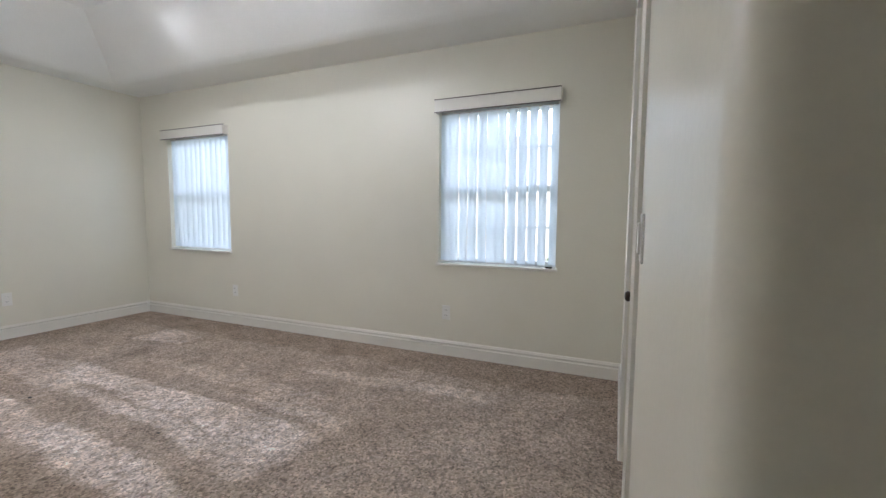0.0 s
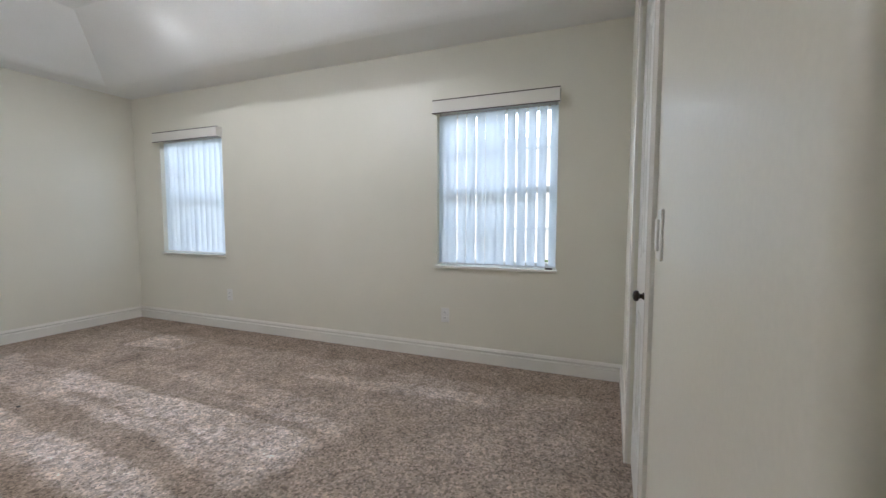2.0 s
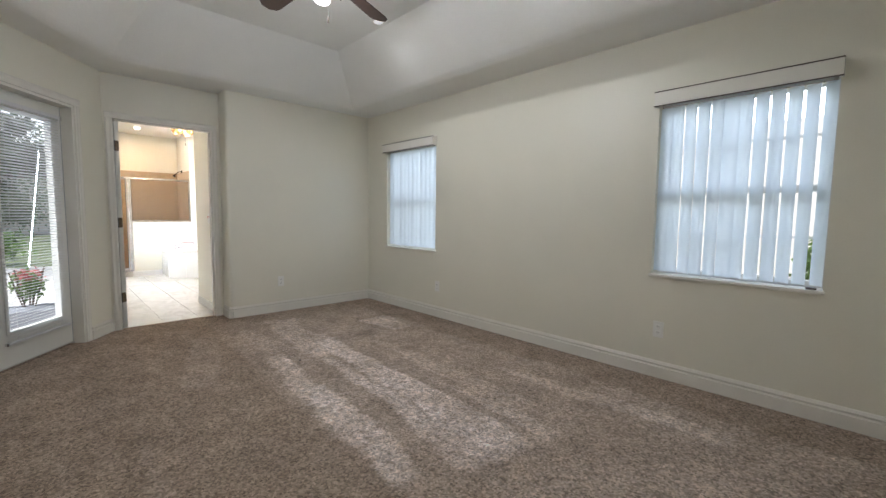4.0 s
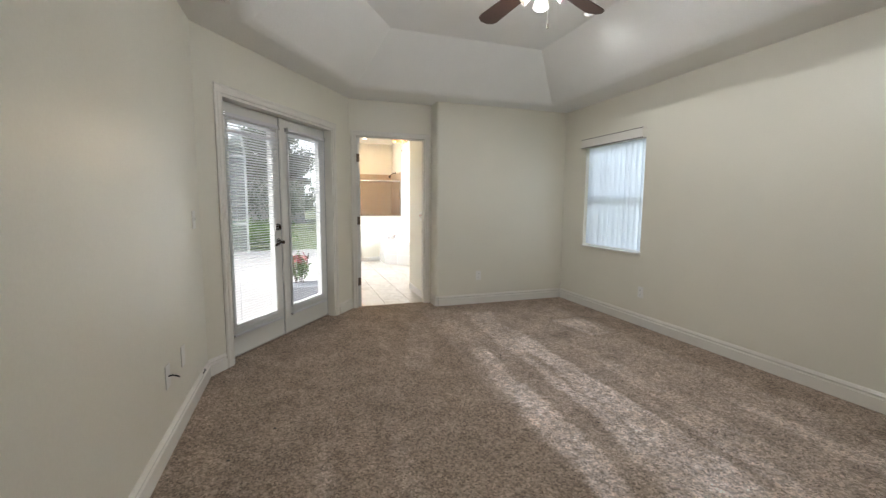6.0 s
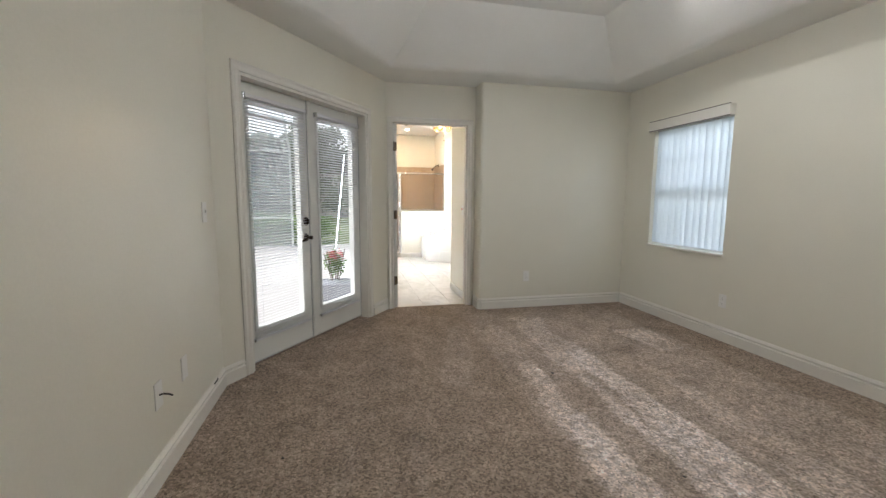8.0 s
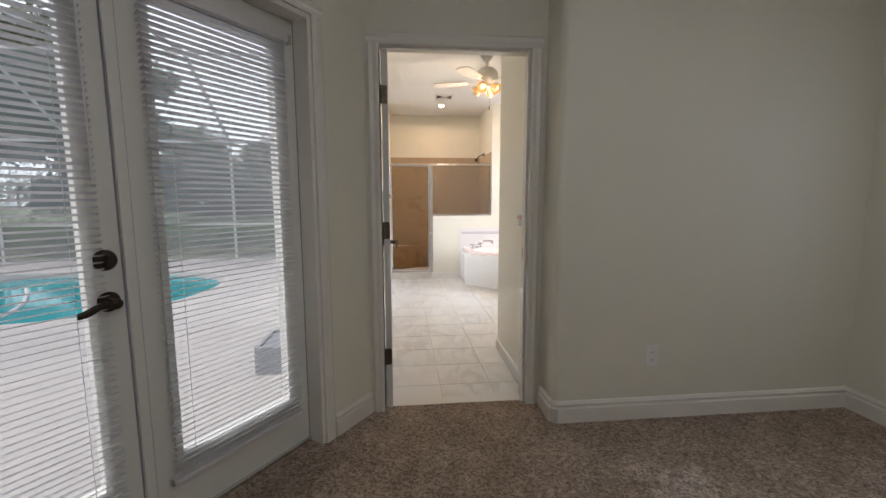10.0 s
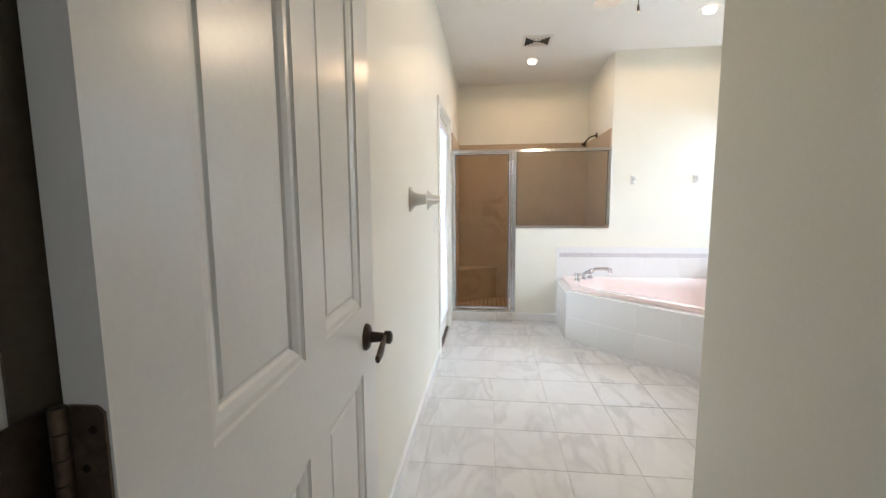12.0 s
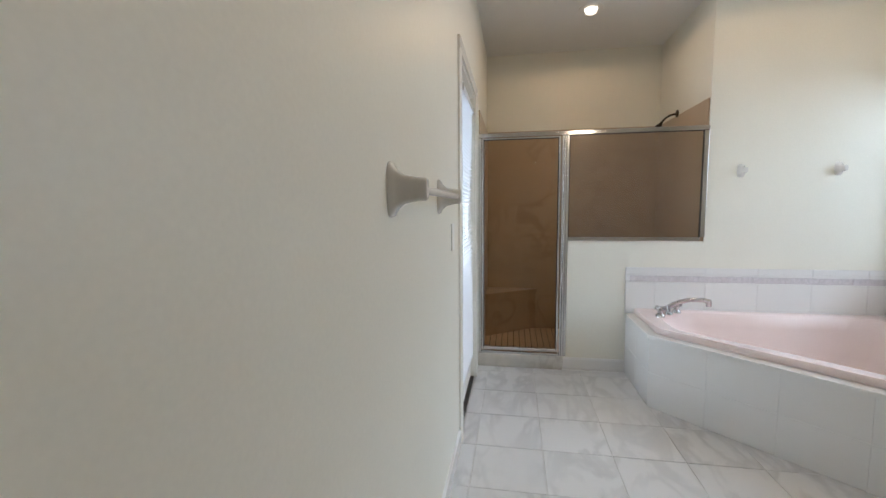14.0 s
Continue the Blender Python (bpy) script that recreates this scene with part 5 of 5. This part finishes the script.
def pool_ring(n, grow=0.0):
    out = []
    for k in range(n):
        a = 2 * math.pi * k / n
        c, s = math.cos(a), math.sin(a)
        out.append((PC.x + (PA + grow) * math.copysign(abs(c) ** 0.85, c) + 0.18 * math.sin(2 * a), PC.y + (PB + grow) * math.copysign(abs(s) ** 0.85, s)))
    return out


def ring_sheet(bm, inner, outer, zi, zo):
    a, b = [bm.verts.new((*p, zi)) for p in inner], [bm.verts.new((*p, zo)) for p in outer]
    for i in range(len(a)):
        j = (i + 1) % len(a)
        bm.faces.new((a[i], a[j], b[j], b[i]))


def rect_ring(n, x0, x1, y0, y1):
    return [(PC.x + d.x * r, PC.y + d.y * r) for d, r in around(PC, ((x0, y0), (x1, y0), (x1, y1), (x0, y1)), n)]


NP = 96
bm = B()
ring_sheet(bm, pool_ring(NP, 0.12), rect_ring(NP, -7.6, 3.2, -16.0, -2.0), OZ, OZ)
structure("pavement", bm, M_DECK, "pale textured concrete pool deck", "deck")
bm = B()
p0 = pool_ring(NP)
ring_sheet(bm, pool_ring(NP), pool_ring(NP, 0.02), OZ - 0.02, OZ + 0.004)
ring_sheet(bm, pool_ring(NP, 0.02), pool_ring(NP, 0.121), OZ + 0.004, OZ + 0.001)
ring_sheet(bm, p0, [(PC.x + (x - PC.x) * 0.96, PC.y + (y - PC.y) * 0.96) for x, y in p0], OZ - 0.02, -0.30)
structure("pool_coping", bm, M_DECK, "pale rounded pool coping", "coping")
bm = B()
bm.faces.new([bm.verts.new((x, y, OZ - 0.10)) for x, y in pool_ring(NP, 0.0)])
structure("water", bm, M_WATER, "still turquoise pool water", "water")
bm = B()
far = [(PC.x + 900 * math.cos(2 * math.pi * k / NP), PC.y + 900 * math.sin(2 * math.pi * k / NP)) for k in range(NP)]
ring_sheet(bm, pool_ring(NP, 0.10), far, -0.14, -0.14)
structure("ground", bm, M_GRASS, "mown green lawn", "lawn")

cage = thing("screen_enclosure", "white aluminium screen enclosure round the pool", "pool enclosure")


def beam(name, p0, p1, w=0.05):
    bm = B()
    d = Vector(p1) - Vector(p0)
    box(bm, -w / 2, w / 2, -w / 2, w / 2, 0, d.length)
    bm.transform(Matrix.Translation(p0) @ d.to_track_quat("Z", "Y").to_matrix().to_4x4())
    part(name, bm, M_SCREEN, cage)


CX, CT = -7.35, 2.45
ys = [-15.56 + 1.555 * k for k in range(8)]
for y in ys:
    beam("post", (CX, y, OZ), (CX, y, CT))
    beam("rafter", (CX, y, CT), (CX + 1.7, y, CT + 1.25))
    beam("roof_beam", (CX + 1.7, y, CT + 1.25), (2.5, y, CT + 1.25), 0.045)
beam("rail", (CX, ys[0], 0.70), (CX, ys[-1], 0.70), 0.045)
beam("eave_beam", (CX, ys[0], CT), (CX, ys[-1], CT), 0.06)
beam("roof_beam", (CX + 1.7, ys[0], CT + 1.25), (CX + 1.7, ys[-1], CT + 1.25), 0.05)
for u, v in zip(ys, ys[1:]):
    for lo, hi in (((CX, OZ), (CX, CT)), ((CX, CT), (CX + 1.7, CT + 1.25))):
        bm = B()
        bm.faces.new([bm.verts.new(p) for p in ((lo[0], u, lo[1]), (lo[0], v, lo[1]), (hi[0], v, hi[1]), (hi[0], u, hi[1]))])
        part("screen_panel", bm, M_CLOTH, cage, "fine grey insect screen")
for x in (-3.5, -1.2):
    beam("roof_beam", (x, ys[0], CT + 1.25), (x, ys[-1], CT + 1.25), 0.045)


def leaves(bm, centre, size, count, leaf, rng):
    """Small leaf quads filling an uneven, gappy cloud."""
    c = Vector(centre)
    for _ in range(count):
        d = Vector((rng.gauss(0, 1), rng.gauss(0, 1), rng.gauss(0, 1))).normalized() * (rng.random() ** 0.45)
        bump = 0.75 + 0.5 * noise.noise(d * 2.1 + c)
        p = c + Vector((d.x * size[0], d.y * size[1], d.z * size[2])) * bump
        q = Euler((rng.uniform(-1.2, 1.2), rng.uniform(-1.2, 1.2), rng.uniform(0, 6.3))).to_matrix()
        s = leaf * rng.uniform(0.6, 1.4)
        bm.faces.new([bm.verts.new(p + q @ Vector(v)) for v in ((-s, 0, 0), (0, -s * 0.45, 0.1 * s), (s, 0, 0), (0, s * 0.45, 0.1 * s))])


def raw_part(name, bm, material, parent=None):
    me = bpy.data.meshes.new(name)
    bm.to_mesh(me)
    bm.free()
    me.materials.append(material)
    ob = new(name, me)
    ob.parent = parent
    return ob


def tree(x, y, h, r, seed, label):
    rng = random.Random(seed)
    ob = thing("tree", label, "tree", group="trees behind the pool", m=Matrix.Translation((x, y, -0.14)))
    bm = B()
    rod(bm, (0, 0, 0), (0.1, 0.05, h * 0.35), 0.20, 0.15, 10)
    rod(bm, (0.1, 0.05, h * 0.35), (0, 0.1, h * 0.75), 0.15, 0.06, 10)
    for k in range(6):
        a, z = rng.uniform(0, 6.3), h * rng.uniform(0.3, 0.6)
        rod(bm, (0.08, 0.05, z), (r * 0.6 * math.cos(a), r * 0.6 * math.sin(a), z + h * 0.22), 0.07, 0.02, 8)
    part("trunk", bm, M_BARK, ob)
    bm = B()
    for k in range(34):
        z = rng.uniform(0.14, 0.97)
        a, q = rng.uniform(0, 6.3), r * rng.uniform(0.1, 0.95) * math.sqrt(max(0.1, 1 - ((z - 0.45) / 0.58) ** 2))
        s = r * rng.uniform(0.26, 0.42)
        leaves(bm, (q * math.cos(a), q * math.sin(a), h * z), (s, s, s * 0.8), 520, 0.17, rng)
    raw_part("crown", bm, M_LEAF, ob)


for i, (x, y, h, r) in enumerate(((-14.5, -17.5, 8.6, 4.0), (-17.5, -14.6, 7.2, 3.2), (-11.5, -21.5, 10, 4.4), (-22, -8.3, 4.9, 3.0), (-27, -6.0, 6.4, 3.6), (-21.5, -11.6, 3.2, 2.4), (-6, -23, 10, 4.4), (-31, -17, 6.2, 4.2))):
    tree(x, y, h, r, 10 + i, "leafy grey-green tree beyond the pool screen")


def hedge(x, y0, y1, h, w, seed, label, material=M_HEDGE):
    rng = random.Random(seed)
    bm = B()
    y = y0
    while y < y1:
        leaves(bm, (x + rng.uniform(-0.15, 0.15), y, h * 0.5 - 0.14), (w, 0.6, h * 0.5), 330, 0.075, rng)
        y += 0.5
    ob = raw_part("hedge", bm, material)
    tagged(ob, label, "hedge", kind="stuff")


hedge(-9.0, -20, -3.5, 0.95, 0.7, 40, "low green hedge behind the pool screen")
hedge(-10.6, -22, -4, 1.0, 0.8, 41, "taller green shrubs behind the pool")
hedge(-19.0, -26, -2, 3.4, 1.2, 42, "dark green shrub border", M_LEAF)
rng = random.Random(50)
bm = B()
for k in range(5):
    leaves(bm, (5.5 - 0.3 * k + rng.uniform(-0.1, 0.1), 3.6, 0.5), (0.4, 0.5, 0.7), 300, 0.07, rng)
sb = tagged(raw_part("shrub", bm, M_HEDGE), "green shrub outside the bedroom window", "shrub", kind="stuff")


def house(label, x0, x1, y0, y1, h, ridge):
    ob = thing("house", label, "house")
    bm = B()
    box(bm, x0, x1, y0, y1, -0.14, h)
    part("wall", bm, M_STUCCO, ob)
    bm = B()
    e = 0.5
    lo = [bm.verts.new(c) for c in ((x0 - e, y0 - e, h), (x1 + e, y0 - e, h), (x1 + e, y1 + e, h), (x0 - e, y1 + e, h))]
    dx, dy = (x1 - x0) / 2, (y1 - y0) / 2
    k = min(dx, dy)
    hi = [bm.verts.new(c) for c in ((x0 + k, y0 + k, h + ridge), (x1 - k, y1 - k, h + ridge))] if abs(dx - dy) > 0.2 else [bm.verts.new(((x0 + x1) / 2, (y0 + y1) / 2, h + ridge))] * 2
    bm.faces.new(lo[::-1])
    if dx > dy:
        for f in ((lo[0], lo[1], hi[1], hi[0]), (lo[1], lo[2], hi[1]), (lo[2], lo[3], hi[0], hi[1]), (lo[3], lo[0], hi[0])):
            bm.faces.new(f)
    else:
        for f in ((lo[0], lo[1], hi[0]), (lo[1], lo[2], hi[1], hi[0]), (lo[2], lo[3], hi[1]), (lo[3], lo[0], hi[0], hi[1])):
            bm.faces.new(f)
    part("roof", bm, M_ROOF, ob)


house("pale stucco neighbouring house with a tiled roof", -4, 9, 5.0, 12, 4.4, 1.8)
house("distant pale house with a brown roof", -34, -26, -9, -3, 2.8, 1.6)

pl = thing("planter_box", "grey rectangular planter with a red-flowering plant on the deck", "planter")
bm = B()
for a, b, c, d, z in ((-0.215, 0.215, -0.31, -0.28, 0.21), (-0.215, 0.215, 0.28, 0.31, 0.21), (-0.215, -0.185, -0.28, 0.28, 0.21), (0.185, 0.215, -0.28, 0.28, 0.21), (-0.185, 0.185, -0.28, 0.28, 0.195)):
    box(bm, a, b, c, d, 0, z)
part("box", bm, M_PLANTER, pl)
rng = random.Random(61)
bm = B()
for k in range(9):
    a = rng.uniform(0, 6.3)
    tube(bm, [(0.06 * math.cos(a), 0.05 * math.sin(a), 0.23), (0.12 * math.cos(a), 0.1 * math.sin(a), 0.42), (0.18 * math.cos(a), 0.14 * math.sin(a), 0.56 + 0.1 * rng.random())], 0.006, 6)
part("stems", bm, M_BARK, pl)
bm = B()
leaves(bm, (0, 0, 0.46), (0.22, 0.17, 0.2), 260, 0.035, rng)
raw_part("foliage", bm, M_HEDGE, pl)
bm = B()
leaves(bm, (0.02, 0, 0.56), (0.17, 0.15, 0.10), 110, 0.028, rng)
raw_part("blossom", bm, M_RED, pl)
pl.matrix_world = pose(-1.165, -3.38, OZ, 0, 0, 0)

bm = B()
tube(bm, [(-4.5, -8.15, OZ - 0.02), (-4.4, -8.06, OZ - 0.085), (-3.8, -7.63, OZ - 0.09), (-3.33, -7.40, OZ - 0.09), (-3.05, -7.33, OZ - 0.09), (-2.6, -7.36, OZ - 0.09), (-2.1, -7.6, OZ - 0.092)], 0.024, 10)
thing("pool_hose", "white cleaner hose floating on the pool water", "hose", bm, M_SCREEN, smooth=True)

# hazy bright sky behind the garden
bm = B()
lo, hi = [], []
for k in range(33):
    a = radians(150 + 150 * k / 32)
    lo.append(bm.verts.new((160 * math.cos(a), 160 * math.sin(a), -1)))
    hi.append(bm.verts.new((160 * math.cos(a), 160 * math.sin(a), 110)))
for k in range(32):
    bm.faces.new((lo[k], lo[k + 1], hi[k + 1], hi[k]))
structure("backdrop", bm, glow("hazy_sky", (0.93, 0.96, 1.0), 1.7), "bright hazy white sky", "sky")

# ---- glass blocks ----
gb = thing("window_glass_block", "glass block window with wavy clear blocks over the tub", "window", kind="structure")
NX, NZ = 7, 6
px, pz = (GX1 - GX0) / NX, (GZ1 - GZ0) / NZ
bm = B()
for i in range(NX + 1):
    box(bm, GX0 + i * px - 0.006, GX0 + i * px + 0.006, GY + 0.075, GY + 0.145, GZ0, GZ1)
for j in range(NZ + 1):
    box(bm, GX0, GX1, GY + 0.0755, GY + 0.1445, GZ0 + j * pz - 0.0055, GZ0 + j * pz + 0.0055)
part("mortar", bm, M_TUBGROUT, gb)
bm = B()
rings = []
for s, (dx, y) in enumerate(((0.022, GY + 0.062), (0.008, GY + 0.070), (0.006, GY + 0.078), (0.006, GY + 0.142), (0.008, GY + 0.150), (0.022, GY + 0.158))):
    hx, hz = px / 2 - dx, pz / 2 - dx
    rings.append([bm.verts.new((a * hx, y, b * hz)) for a, b in ((-1, -1), (1, -1), (1, 1), (-1, 1))])
for a, b in zip(rings, rings[1:]):
    for i in range(4):
        j = (i + 1) % 4
        bm.faces.new((a[i], a[j], b[j], b[i]))
bm.faces.new(rings[0][::-1])
bm.faces.new(rings[-1])
block = mesh_of("glass_block", bm, M_BLOCK)
for i in range(NX):
    for j in range(NZ):
        o = new("glass_block", block)
        o.parent, o.location, o.visible_shadow = gb, (GX0 + (i + 0.5) * px, 0, GZ0 + (j + 0.5) * pz), False
part("window_sill", round_box(GX0 - 0.002, GX1 + 0.002, GY - 0.012, GY + 0.074, GZ0 - 0.012, GZ0 + 0.002, 0.003), M_TUBTILE, gb)


# ---- tiles ----
def tile_mesh(w, h, t=0.003, e=0.0012):
    bm = B()
    rings = [[bm.verts.new((a * (w / 2 - i), b * (h / 2 - i), z)) for a, b in ((-1, -1), (1, -1), (1, 1), (-1, 1))] for i, z in ((0, 0), (0, t - e), (e, t))]
    for a, b in zip(rings, rings[1:]):
        for i in range(4):
            j = (i + 1) % 4
            bm.faces.new((a[i], a[j], b[j], b[i]))
    bm.faces.new(rings[-1])
    return mesh_of("tile", bm, M_TILE)


def lay(parent, material, cells, m):
    """Tiles (u0, u1, v0, v1) on a plane; alike tiles share one mesh."""
    store = {}
    for u0, u1, v0, v1 in cells:
        key = (round(u1 - u0, 4), round(v1 - v0, 4))
        if key not in store:
            me = tile_mesh(*key)
            me.materials.clear()
            me.materials.append(material)
            store[key] = me
        o = new("tile", store[key])
        o.parent = parent
        o.matrix_world = m @ Matrix.Translation(((u0 + u1) / 2, (v0 + v1) / 2, 0))


def cells(u0, u1, v0, v1, pu, pv, ou=0.0, ov=0.0, gap=0.004):
    us = [u0] + [ou + k * pu for k in range(-60, 60) if u0 + 0.01 < ou + k * pu < u1 - 0.01] + [u1]
    vs = [v0] + [ov + k * pv for k in range(-60, 60) if v0 + 0.01 < ov + k * pv < v1 - 0.01] + [v1]
    return [(a + gap / 2, b - gap / 2, c + gap / 2, d - gap / 2) for a, b in zip(us, us[1:]) for c, d in zip(vs, vs[1:])]


lay(floor_bath, M_TILE, cells(SX + 0.03, XD - 0.13, BY, GY, 0.33, 0.335, -2.84, -2.365, 0.0035), Matrix.Translation((0, 0, -0.003)))


def plane(o, u, v):
    o, u, v = Vector(o), Vector(u).normalized(), Vector(v).normalized()
    n = u.cross(v)
    return Matrix(((u.x, v.x, n.x, o.x), (u.y, v.y, n.y, o.y), (u.z, v.z, n.z, o.z), (0, 0, 0, 1)))


for a, b in ((IN[0], IN[1]), (IN[1], IN[2]), (IN[2], IN[3])):
    a, b = Vector((*a, 0)), Vector((*b, 0))
    ln = (b - a).length
    lay(tub, M_TUBTILE, cells(0, ln, 0, DZ - 0.022, ln / max(1, round(ln / 0.3)), 0.215, 0, 0.0, 0.002), plane(a, b - a, (0, 0, 1)))
sp = thing("tub_splashback", "white tiled splashback with a grey patterned border", "splashback", kind="structure")
for o, u, ln, top in (((-4.29, GY - 0.002, DZ), (0, -1, 0), 1.638, 0.336), ((GX1 + 0.01, GY, DZ), (-1, 0, 0), 1.46, 0.316)):
    u = Vector(u)
    m = plane(o, -u, (0, 0, 1))
    bm = B()
    box(bm, -ln, 0, 0, top, 0.0005, 0.004, m)
    part("backing", bm, M_TUBGROUT, sp)
    m2 = m @ Matrix.Translation((0, 0, 0.004))
    lay(sp, M_TUBTILE, cells(-ln, 0, 0, 0.232, 0.33, 0.3, -ln + 0.2, 0, 0.002), m2)
    lay(sp, M_BORDER, cells(-ln + 0.03, 0, 0.234, 0.278, 0.2, 0.3, -ln + 0.03, 0, 0.002), m2)
    lay(sp, M_TUBTILE, cells(-ln, 0, 0.279, top, 0.33, 0.3, -ln + 0.2, 0, 0.002), m2)
